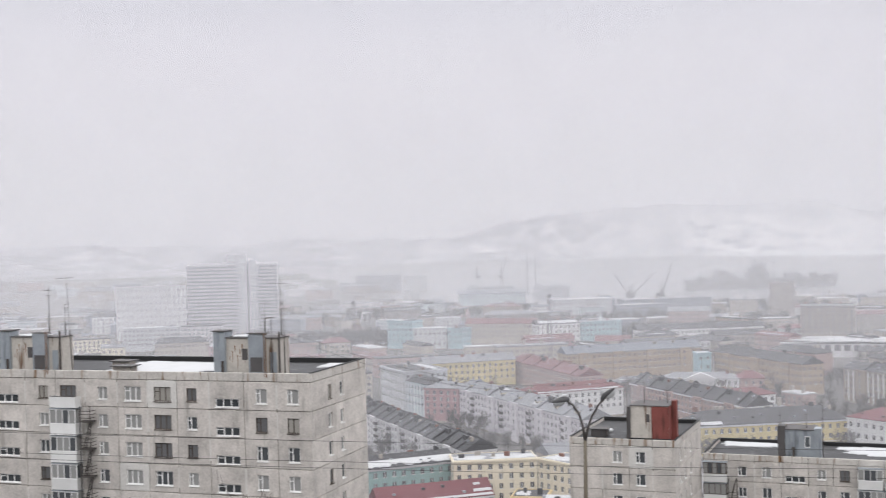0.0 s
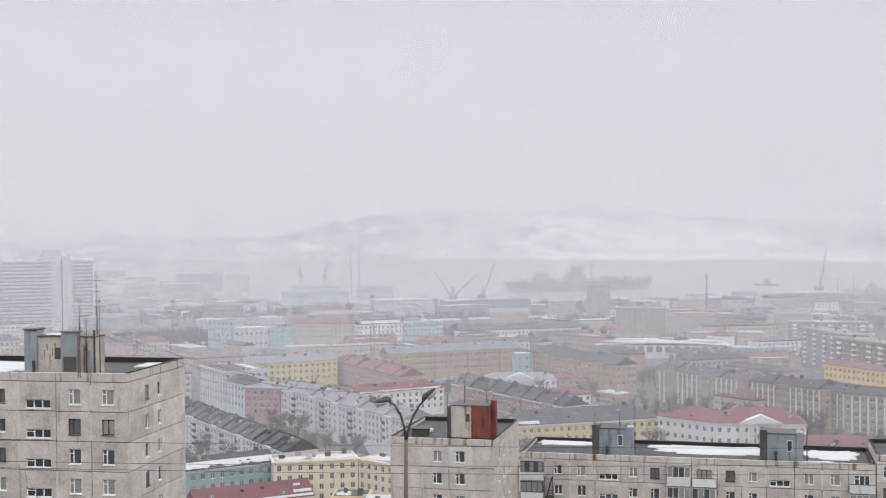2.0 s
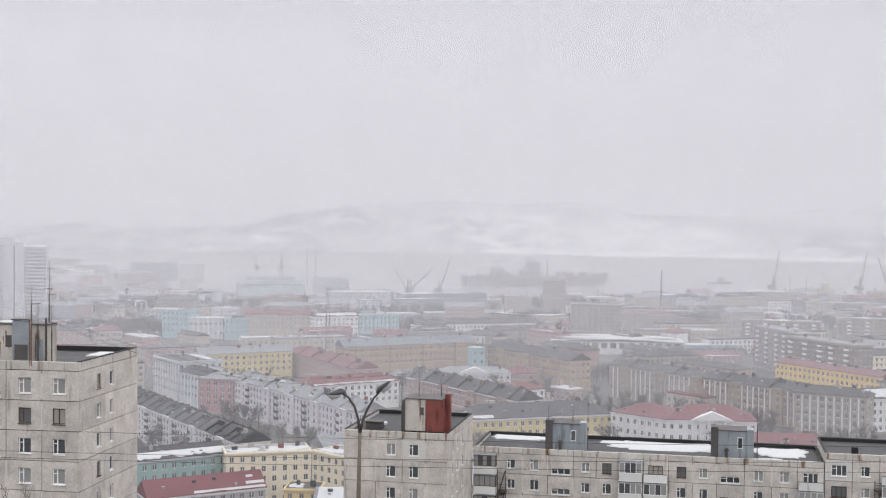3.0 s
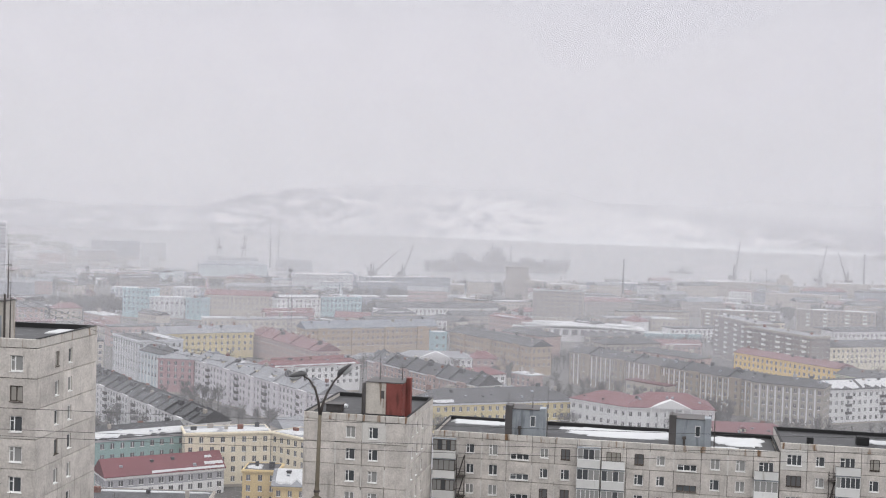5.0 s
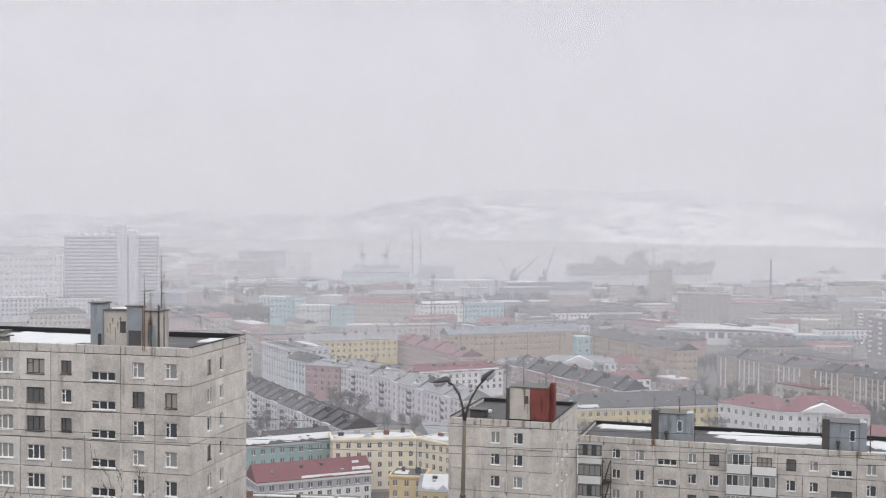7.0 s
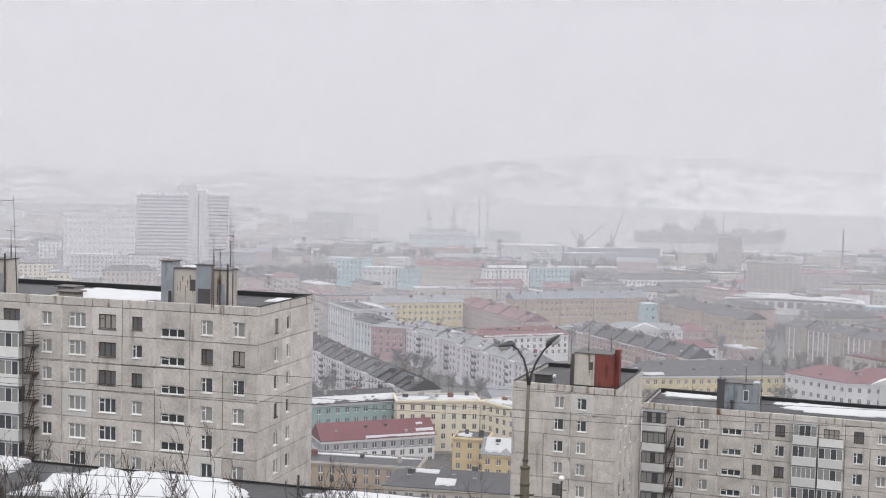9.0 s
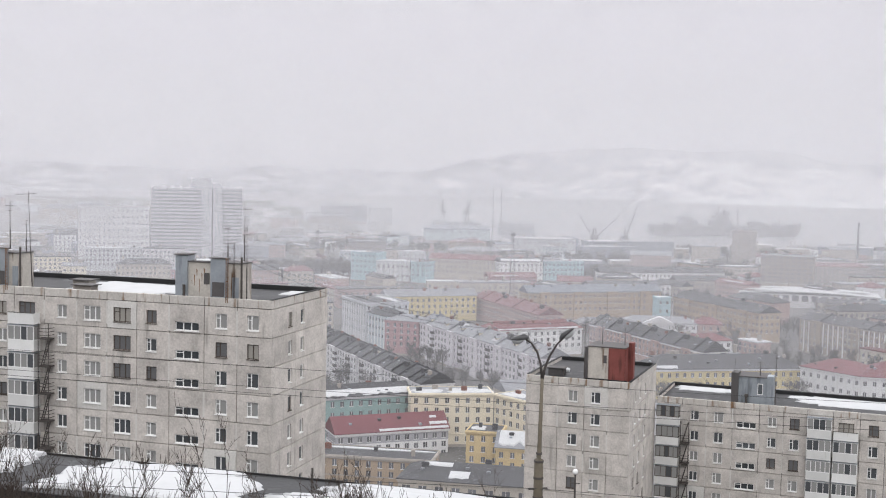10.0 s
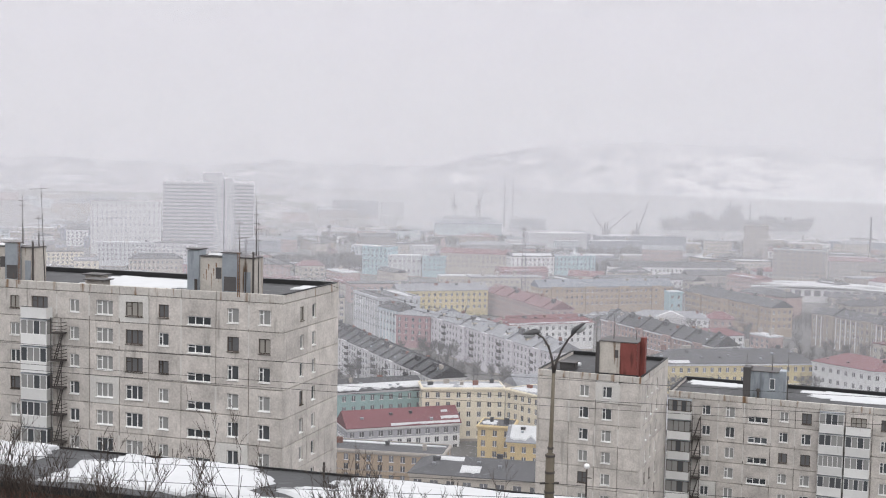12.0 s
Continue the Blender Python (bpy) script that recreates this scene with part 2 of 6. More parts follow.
def fused(*rows):
    """Boxes that touch or overlap, welded into one skin; a row may end in a material number."""
    cuts = [sorted({round(r[k], 4) for r in rows for k in (2 * a, 2 * a + 1)}) for a in range(3)]
    cell = {}
    for r in rows:
        lo = [cuts[a].index(round(r[2 * a], 4)) for a in range(3)]
        hi = [cuts[a].index(round(r[2 * a + 1], 4)) for a in range(3)]
        for c in itertools.product(*(range(p, q) for p, q in zip(lo, hi))):
            cell[c] = r[6] if len(r) > 6 else 0
    bm, made = bmesh.new(), {}

    def corner(i, j, k):
        if (i, j, k) not in made:
            made[i, j, k] = bm.verts.new((cuts[0][i], cuts[1][j], cuts[2][k]))
        return made[i, j, k]

    for (i, j, k), mat in cell.items():
        for step, q in (
            ((-1, 0, 0), ((0, 0, 0), (0, 0, 1), (0, 1, 1), (0, 1, 0))), ((1, 0, 0), ((1, 0, 0), (1, 1, 0), (1, 1, 1), (1, 0, 1))), ((0, -1, 0), ((0, 0, 0), (1, 0, 0), (1, 0, 1), (0, 0, 1))),
            ((0, 1, 0), ((0, 1, 0), (0, 1, 1), (1, 1, 1), (1, 1, 0))), ((0, 0, -1), ((0, 0, 0), (0, 1, 0), (1, 1, 0), (1, 0, 0))), ((0, 0, 1), ((0, 0, 1), (1, 0, 1), (1, 1, 1), (0, 1, 1))),
        ):
            if (i + step[0], j + step[1], k + step[2]) not in cell:
                bm.faces.new([corner(i + a, j + b, k + c) for a, b, c in q]).material_index = mat
    return bm


def bevelled(bm, width=0.03):
    bmesh.ops.bevel(bm, geom=list(bm.edges), offset=width, segments=2, affect="EDGES", profile=0.6)
    return bm


def rod(bm, a, b, r0, r1=None, sides=6, mat=0):
    """A tapered round bar from a to b."""
    a, b = Vector(a), Vector(b)
    r1 = r0 if r1 is None else r1
    q = (b - a).to_track_quat("Z", "Y")
    rings = []
    for c, r in ((a, r0), (b, r1)):
        rings.append([bm.verts.new(c + q @ Vector((r * math.cos(k * math.tau / sides), r * math.sin(k * math.tau / sides), 0))) for k in range(sides)])
    for k in range(sides):
        bm.faces.new((rings[0][k], rings[0][(k + 1) % sides], rings[1][(k + 1) % sides], rings[1][k])).material_index = mat
    for ring in (rings[0][::-1], rings[1]):
        bm.faces.new(ring).material_index = mat
    return bm


def tube(bm, pts, radii, sides=8, mat=0):
    """A bent round bar through the points, in one skin."""
    pts = [Vector(p) for p in pts]
    rings = []
    for i, (p, r) in enumerate(zip(pts, radii)):
        q = (pts[min(i + 1, len(pts) - 1)] - pts[max(i - 1, 0)]).to_track_quat("Z", "Y")
        rings.append([bm.verts.new(p + q @ Vector((r * math.cos(k * math.tau / sides), r * math.sin(k * math.tau / sides), 0))) for k in range(sides)])
    for a, b in zip(rings, rings[1:]):
        for k in range(sides):
            f = bm.faces.new((a[k], a[(k + 1) % sides], b[(k + 1) % sides], b[k]))
            f.smooth, f.material_index = True, mat
    for ring in (rings[0][::-1], rings[-1]):
        bm.faces.new(ring).material_index = mat
    return bm


def prism(bm, outline, z0, z1, mat=0):
    """An outline in plan, raised from z0 to z1."""
    lo, hi = [bm.verts.new((x, y, z0)) for x, y in outline], [bm.verts.new((x, y, z1)) for x, y in outline]
    k = len(outline)
    for i in range(k):
        bm.faces.new((lo[i], lo[(i + 1) % k], hi[(i + 1) % k], hi[i])).material_index = mat
    bm.faces.new(hi).material_index = mat
    bm.faces.new(lo[::-1]).material_index = mat
    return bm


def snow_patch(x0, x1, y0, y1, z, rng, thick=0.12):
    """A lying sheet of snow with an uneven, melted rim."""
    bm = bmesh.new()
    n = 96
    cx, cy, ax, ay = (x0 + x1) / 2, (y0 + y1) / 2, (x1 - x0) / 2, (y1 - y0) / 2
    ph = [rng.uniform(0, math.tau) for _ in range(5)]
    rings = []
    for f, h in ((1.0, 0.0), (0.97, thick * 0.7), (0.9, thick), (0.5, thick * 1.25)):
        ring = []
        for k in range(n):
            a = k * math.tau / n
            w = 1 + 0.10 * math.sin(3 * a + ph[0]) + 0.07 * math.sin(7 * a + ph[1]) + 0.05 * math.sin(13 * a + ph[2]) + 0.03 * math.sin(19 * a + ph[3]) + 0.022 * math.sin(31 * a + ph[4]) + 0.016 * math.sin(47 * a + ph[1])
            e = 0.55
            c, s = math.cos(a), math.sin(a)
            ring.append(bm.verts.new((cx + ax * f * w * math.copysign(abs(c) ** e, c), cy + ay * f * w * math.copysign(abs(s) ** e, s), z + h)))
        rings.append(ring)
    for p, q in zip(rings, rings[1:]):
        for k in range(n):
            bm.faces.new((p[k], p[(k + 1) % n], q[(k + 1) % n], q[k]))
    bm.faces.new(rings[-1])
    return bm


# ---- ground, water, far shore ----
def smooth(a, b, v):
    f = min(1, max(0, (v - a) / (b - a)))
    return f * f * (3 - 2 * f)


TOWN = 24.0


def ground_z(x, y):
    """The height of the land: a hillside at the camera, the town's shelf, the shore, the fjord's bed and the hills beyond."""
    r = math.hypot(x, y)
    z = 118.0 - 18.0 * smooth(0, 45, y) - 22 * smooth(60, 112, y) - 14 * smooth(112, 165, y) - (64 - TOWN) * smooth(185, 300, y)
    shore = 1780 + 0.12 * x + 1900 * smooth(120, -620, x) + 40 * math.sin(x / 90) + 25 * math.sin(x / 37)
    z -= (TOWN - 3) * smooth(1250, 1740, y) + 9 * smooth(shore - 10, shore + 60, y)
    far = 4280 - 200 * smooth(700, 1150, x) - 180 * smooth(1560, 2000, x) + 18 * math.sin(x / 70) + 10 * math.sin(x / 31)
    bank = 70 + 90 * smooth(-100, 450, x) - 75 * smooth(1000, 1800, x)
    rise = 14 * smooth(far - 30, far + 40, r) + bank * smooth(far, far + 420, r) + 300 * smooth(far + 330, far + 2000, r)
    if r > far - 40:
        rough = noise.noise(Vector((x / 260, y / 260, 0))) + 0.6 * noise.noise(Vector((x / 90, y / 90, 3))) + 0.35 * noise.noise(Vector((x / 38, y / 38, 9)))
        rise += (20 * smooth(far, far + 300, r) + 26 * smooth(far + 500, far + 1500, r)) * rough
    return z + rise + (noise.noise(Vector((x / 40, y / 40, 7))) * 0.5 if r < 1700 else 0)


def ground_sheet():
    bm = bmesh.new()
    steps = [-60, -20, 10, 30, 45, 60, 75, 90, 105, 120, 140, 165, 190, 220, 260, 310, 400, 550, 750, 950, 1200, 1350, 1500, 1600]
    steps += list(range(1650, 2000, 25)) + [2300, 2900, 3400, 3700] + list(range(3800, 4760, 24)) + list(range(4760, 6600, 90))
    rows = []
    for y in steps:
        half = 160 + max(0, y) * 0.95
        k = 230
        rows.append([bm.verts.new((-half + 2 * half * i / k, y, ground_z(-half + 2 * half * i / k, y))) for i in range(k + 1)])
    for a, b in zip(rows, rows[1:]):
        for i in range(len(a) - 1):
            f = bm.faces.new((a[i], a[i + 1], b[i + 1], b[i]))
            f.smooth, f.material_index = True, 1 if a[i].co.y > 3000 else 0
    return bm


def hill_material():
    """A steep snowy bank above the far shore with scrub growing in patches, and grey moorland above it, paled so its
    ridge fades as in haze.
    """
    m = M["far_hill"]
    n, l = m.node_tree.nodes, m.node_tree.links
    b = n["Principled BSDF"]
    geo, xyz = n.new("ShaderNodeNewGeometry"), n.new("ShaderNodeSeparateXYZ")
    l.new(geo.outputs["Position"], xyz.inputs[0])

    def grain(scale, detail, squash):
        mp, t = n.new("ShaderNodeMapping"), n.new("ShaderNodeTexNoise")
        mp.inputs["Scale"].default_value = squash
        t.inputs["Scale"].default_value, t.inputs["Detail"].default_value, t.inputs["Roughness"].default_value = scale, detail, 0.66
        l.new(geo.outputs["Position"], mp.inputs[0])
        l.new(mp.outputs[0], t.inputs["Vector"])
        return t.outputs["Fac"]

    def span(v, a, c, lo=0.0, hi=1.0):
        q = n.new("ShaderNodeMapRange")
        for key, w in (("From Min", a), ("From Max", c), ("To Min", lo), ("To Max", hi)):
            q.inputs[key].default_value = w
        l.new(v, q.inputs["Value"])
        return q.outputs[0]

    def calc(op, a, c):
        q = n.new("ShaderNodeMath")
        q.operation = op
        for k, v in enumerate((a, c)):
            if isinstance(v, (int, float)):
                q.inputs[k].default_value = v
            else:
                l.new(v, q.inputs[k])
        return q.outputs[0]

    def blend(f, a, c):
        q = n.new("ShaderNodeMix")
        q.data_type = "RGBA"
        l.new(f, q.inputs[0])
        for k, v in ((6, a), (7, c)):
            if isinstance(v, tuple):
                q.inputs[k].default_value = (*v, 1)
            else:
                l.new(v, q.inputs[k])
        return q.outputs[2]

    x, z = xyz.outputs["X"], xyz.outputs["Z"]
    low = span(calc("ADD", z, span(x, 1000, 1800, 0, 74)), 190, 140)
    open_ = calc("MULTIPLY", span(x, 250, 1000, 0.4, 1.0), span(x, 1600, 1850, 1.0, 0.25))
    cover = calc("ADD", grain(0.02, 10, (0.8, 0.6, 2.6)), calc("MULTIPLY", calc("MULTIPLY", low, open_), 0.17))
    bank = blend(span(cover, 0.52, 0.72), (0.25, 0.25, 0.275), (0.64, 0.63, 0.645))
    # Upper slope's base colour is lightened to melt its ridge into the haze.
    hazed_moor = blend(span(grain(0.004, 8, (0.4, 0.4, 3.0)), 0.4, 0.7), (0.44, 0.44, 0.46), (0.60, 0.60, 0.62))
    slope = blend(low, hazed_moor, bank)
    shore = calc("MULTIPLY", span(z, 12, 6), span(x, 750, 1000))
    l.new(blend(shore, slope, (0.60, 0.61, 0.63)), b.inputs["Base Color"])


hill_material()
tagged(part("ground", ground_sheet(), [M["ground"], M["far_hill"]]), "brown thawing hillside and town ground with old snow", "ground", kind="structure")
tagged(part("water", boxes((-4200, 4200, 1600, 4500, -1.5, 0.0)), M["water"]), "calm grey fjord water under haze", "water", kind="structure")


def haze_sheet(r, thick, top):
    """A bank of haze across the valley, curved, that hangs down to the ground."""
    bm = bmesh.new()
    k = 48
    lo, hi = [], []
    for i in range(k + 1):
        a = radians(-52 + 112 * i / k)
        x, y = r * math.sin(a), r * math.cos(a)
        lo.append(bm.verts.new((x, y, -2 if r > 1500 else 5)))
        hi.append(bm.verts.new((x, y, top)))
    for i in range(k):
        bm.faces.new((lo[i], lo[i + 1], hi[i + 1], hi[i]))
    ob = part("haze", bm, haze_material("haze", thick, top, (0.757, 0.757, 0.798) if r < 1200 else (0.80, 0.782, 0.803)))
    return tagged(ob, "thin bank of pale snowy haze over the town", "haze", kind="stuff")


for r, thick in ((300, 0.10), (475, 0.16), (632, 0.15), (800, 0.17), (1080, 0.19), (1500, 0.22), (1950, 0.25), (4700, 0.72)):
    haze_sheet(r, thick, 130 + 0.27 * r)


# ---- panel blocks ----
FLOOR = 2.78
SIZES = {"w": (1.95, 1.45, 3), "s": (1.15, 1.3, 2), "m": (1.25, 1.45, 2), "t": (2.6, 0.86, 3), "n": (0.85, 1.4, 1)}
shared = {}


def panel_mesh(w, h, hole, mat):
    """A wall panel with chamfered rim; hole: x, z, width and height of the window opening from the panel's lower left."""
    key = ("panel", round(w, 2), round(h, 2), hole, mat)
    if key in shared:
        return shared[key]
    bm = bmesh.new()
    c, t = 0.03, 0.28
    out0 = [bm.verts.new(p) for p in ((0, t, 0), (w, t, 0), (w, t, h), (0, t, h))]
    out1 = [bm.verts.new(p) for p in ((0, c, 0), (w, c, 0), (w, c, h), (0, c, h))]
    out2 = [bm.verts.new(p) for p in ((c, 0, c), (w - c, 0, c), (w - c, 0, h - c), (c, 0, h - c))]
    for a, b in ((out0, out1), (out1, out2)):
        for i in range(4):
            bm.faces.new((a[i], a[(i + 1) % 4], b[(i + 1) % 4], b[i]))
    if hole:
        hx, hz, hw, hh = hole
        ring = [(hx, hz), (hx + hw, hz), (hx + hw, hz + hh), (hx, hz + hh)]
        in1, in0 = [bm.verts.new((x, 0, z)) for x, z in ring], [bm.verts.new((x, t, z)) for x, z in ring]
        for a, b in ((out2, in1), (in1, in0)):
            for i in range(4):
                bm.faces.new((a[i], a[(i + 1) % 4], b[(i + 1) % 4], b[i]))
    else:
        bm.faces.new(out2)
    shared[key] = mesh_of("panel", bm, mat)
    return shared[key]


def window_meshes(kind, mat, sash):
    """The frame with its mullions and sill, and the glass, centred on the opening."""
    key = ("window", kind, mat, sash)
    if key not in shared:
        w, h, bays = SIZES[kind]
        f = 0.09
        rows = [(-w / 2, w / 2, 0, 0.07, h / 2 - f, h / 2), (-w / 2, w / 2, 0, 0.07, -h / 2, -h / 2 + f), (-w / 2, -w / 2 + f, 0, 0.07, -h / 2 + f, h / 2 - f), (w / 2 - f, w / 2, 0, 0.07, -h / 2 + f, h / 2 - f)]
        for k in range(1, bays):
            x = -w / 2 + w * (k / bays if bays > 2 or not sash else 0.36)
            rows.append((x - f * 0.6, x + f * 0.6, 0, 0.07, -h / 2 + f, h / 2 - f))
        if sash:
            x1 = -w / 2 + w * (1 / bays if bays > 2 else 0.36)
            rows.append((-w / 2 + f, x1 - f * 0.6, 0, 0.07, h * 0.16, h * 0.16 + f * 0.8))
        rows.append((-w / 2 - 0.05, w / 2 + 0.05, -0.2, 0.02, -h / 2 - 0.07, -h / 2))
        shared[key] = (mesh_of("window", fused(*rows), mat), mesh_of("pane", boxes((-w / 2 + f, w / 2 - f, 0.03, 0.045, -h / 2 + f, h / 2 - f)), M["pane_dark" if kind == "t" else "pane_old" if mat is M["oldwood"] else "pane"]))
    return shared[key]


def add_window(parent, m, kind, old=False, sash=False):
    mat = M["oldwood"] if old else M["white"]
    fr, gl = window_meshes(kind, mat, sash)
    win = part("window", fr, None, parent, "dark wooden window frame" if old else "white plastic window frame", m)
    part("pane", gl, None, win)


def balcony(parent, x0, x1, z, rng, glazed=True, pale=True):
    """A slab with a sheet-clad parapet and, where it is closed in, glazing with a frame."""
    d = 1.05
    m = pose(0, 0, z)
    b = part("balcony", boxes((x0, x1, -d, 0.1, -0.12, 0), (x0 + 0.02, x1 - 0.02, -d + 0.01, -d + 0.06, 0, 1.0), (x0 + 0.02, x0 + 0.07, -d + 0.06, 0.02, 0, 1.0), (x1 - 0.07, x1 - 0.02, -d + 0.06, 0.02, 0, 1.0)), M["balcony"], parent, "pale sheet-clad balcony", m)
    if not glazed:
        part("handrail", boxes((x0, x1, -d - 0.02, -d + 0.09, 1.0, 1.05)), M["steel"], b)
        return
    n = rng.choice((4, 4, 5))
    w = x1 - x0
    mat = M["white"] if pale else M["oldwood"]
    rows = [(x0, x1, -d, -d + 0.07, 1.0, 1.09), (x0, x1, -d, -d + 0.07, 2.42, 2.52)]
    for k in range(n + 1):
        x = x0 + 0.04 + (w - 0.08) * k / n
        rows.append((x - 0.04, x + 0.04, -d + 0.003, -d + 0.067, 1.09, 2.42))
    rows += [(x0, x0 + 0.06, -d + 0.07, 0, 1.0, 1.09), (x1 - 0.06, x1, -d + 0.07, 0, 1.0, 1.09)]
    part("glazing_frame", boxes(*rows), mat, b)
    part("roof_sheet", boxes((x0 - 0.04, x1 + 0.04, -d - 0.06, 0.02, 2.52, 2.58)), M["zinc"], b)
    for k in range(n):
        xa, xb = x0 + 0.04 + (w - 0.08) * k / n + 0.04, x0 + 0.04 + (w - 0.08) * (k + 1) / n - 0.04
        part("pane", boxes((xa, xb, -d + 0.03, -d + 0.04, 1.09, 2.42)), M["pane"], b)
    for x in (x0 + 0.03, x1 - 0.04):
        part("pane", boxes((x, x + 0.01, -d + 0.07, -0.01, 1.09, 2.42)), M["pane"], b)


def fire_ladder(parent, x, z0, z1, w=1.5):
    """Steel landings with stays and steep ladders beside the balconies."""
    bm = bmesh.new()
    z = z0
    while z < z1 - 1:
        box(bm, x, x + w, -1.0, -0.02, z - 0.1, z + 0.04)
        for px in (x + 0.03, x + w - 0.03):
            rod(bm, (px, -0.97, z), (px, -0.97, z + 1.05), 0.05, sides=4)
        for h in (0.35, 0.7, 1.05):
            rod(bm, (x, -0.97, z + h), (x + w, -0.97, z + h), 0.035, sides=4)
            rod(bm, (x + w - 0.03, -0.97, z + h), (x + w - 0.03, 0, z + h), 0.035, sides=4)
        if z + FLOOR < z1:
            for py in (-0.75, -0.35):
                rod(bm, (x + 0.25, py, z), (x + w - 0.2, py, z + FLOOR), 0.06, sides=4)
            for k in range(1, 10):
                f = k / 10
                xx, zz = x + 0.25 + (w - 0.45) * f, z + FLOOR * f
                rod(bm, (xx, -0.75, zz), (xx, -0.35, zz), 0.04, sides=4)
        z += FLOOR
    for px in (x + 0.05, x + w - 0.05):
        rod(bm, (px, -0.95, z0 - 2), (px, -0.95, z1), 0.055, sides=4)
    part("fire_ladder", bm, M["steel"], parent, "dark steel fire ladder with landings")


def panel_block(label, x, y, rz, roof, length, depth, cols, side_cols, floors, seed, mirror=False, row_drop=0.86, old=(), over=0.0):
    """A precast block. Local x runs along the front, y to the back; cols: centre and kind of each bay of the front."""
    rng = random.Random(seed)
    base = ground_z(x, y) - 6
    b = thing("apartment_block", pose(x, y, 0, 0, 0, rz), label, "apartment block", "grey panel apartment blocks")
    x0, x1 = (-length, over) if mirror else (0.0, length)
    top = roof - row_drop
    part("body", boxes((x0 + 0.27, x1 - 0.27, 0.27, depth - 0.27, base, roof - 0.55)), M["joint"], b, "dark joints behind the panels")
    part("back_wall", boxes((x0 + 0.02, x1 - 0.02, depth - 0.26, depth, base, roof - 0.02)), M["panel"], b)
    part("roof", boxes((x0 + 0.28, x1 - 0.28, 0.28, depth - 0.28, roof - 0.545, roof - 0.45)), M["bitumen"], b, "wet dark roofing felt")
    part("roof_kerb", boxes((x0 + 0.06, x1 - 0.06, depth - 0.5, depth - 0.03, roof - 0.45, roof + 0.03), (x0 - 0.02, x0 + 0.3, 0.3, depth - 0.5, roof - 0.015, roof + 0.05), (x1 - 0.3, x1 + 0.02, 0.3, depth - 0.5, roof - 0.015, roof + 0.05)), M["kerb"], b, "black felt kerb along the roof edge")
    edges = [x0] + [(p[0] + q[0]) / 2 for p, q in zip(cols, cols[1:])] + [x1]
    g = 0.028
    for i, (cx, kind) in enumerate(cols):
        a, c = edges[i] + g, edges[i + 1] - g
        me = panel_mesh(c - a, row_drop - 0.05, None, M["parapet"])
        part("panel", me, None, b, m=pose(a, 0, top + 0.03))
        for f in range(floors):
            z0 = top - FLOOR * (f + 1) + g
            real = {"b": "w", "B": "w", "d": "w"}.get(kind, kind)
            hole = None
            if real in SIZES:
                w, h, _ = SIZES[real]
                zc = top - 1.4 - FLOOR * f - (0.72 if real == "t" else 0.0) - z0
                hole = (round(cx - w / 2 - a, 3), round(zc - h / 2, 3), w, h)
            odd = rng.random()
            me = panel_mesh(c - a, FLOOR - 2 * g, hole, M["panel_pale"] if odd < 0.035 else M["panel"])
            part("panel", me, None, b, m=pose(a, 0, z0))
            if hole:
                add_window(b, pose(cx, 0.12, z0 + zc), real, (i, f) in old, rng.random() < 0.6)
            if kind in "bBd":
                balcony(b, cx - 1.55, cx + 1.55, z0 + 0.05, rng, glazed=f > 0 or kind != "b", pale=kind != "d" and rng.random() < 0.82)
    for i in range(1, len(edges) - 1):
        for f in range(floors):
            if rng.random() < 0.45:
                w = rng.uniform(0.05, 0.12)
                z0 = top - FLOOR * (f + 1)
                part("joint_seal", boxes((edges[i] - w, edges[i] + w * rng.uniform(0.5, 1), -0.006, 0.05, z0 + rng.uniform(0, 0.5), z0 + FLOOR - rng.uniform(0, 0.4))), M["seal"], b)
    # the end walls
    part("end_wall", boxes((x0, x0 + 0.27, 0.3, depth - 0.27, top - FLOOR * floors, roof - 0.02)), M["panel"], b)
    turn = pose(x1, 0, 0, 0, 0, 90)
    cuts = [0.0] + ([depth * 0.42] if depth > 8 else []) + [depth]
    for a, c in zip(cuts, cuts[1:]):
        part("panel", panel_mesh(c - a - 2 * g, row_drop - 0.05, None, M["parapet"]), None, b, m=turn @ pose(a + g, 0, top + 0.03))
        inside = [v for v in side_cols if a < v < c]
        for f in range(floors):
            z0 = top - FLOOR * (f + 1) + g
            sub = [a] + [(p + q) / 2 for p, q in zip(inside, inside[1:])] + [c]
            for k in range(len(sub) - 1):
                hole = None
                w, h, _ = SIZES["n"]
                if inside:
                    hole = (round(inside[k] - w / 2 - sub[k] - g, 3), round(FLOOR - 1.4 - g - h / 2, 3), w, h)
                part("panel", panel_mesh(sub[k + 1] - sub[k] - 2 * g, FLOOR - 2 * g, hole, M["panel"]), None, b, m=turn @ pose(sub[k] + g, 0, z0))
                if hole:
                    add_window(b, turn @ pose(inside[k], 0.12, z0 + FLOOR - 1.4 - g), "n", rng.random() < 0.12)
    part("plinth", boxes((x0, x1, 0.0, depth, base, top - FLOOR * floors)), M["panel"], b)
    return b


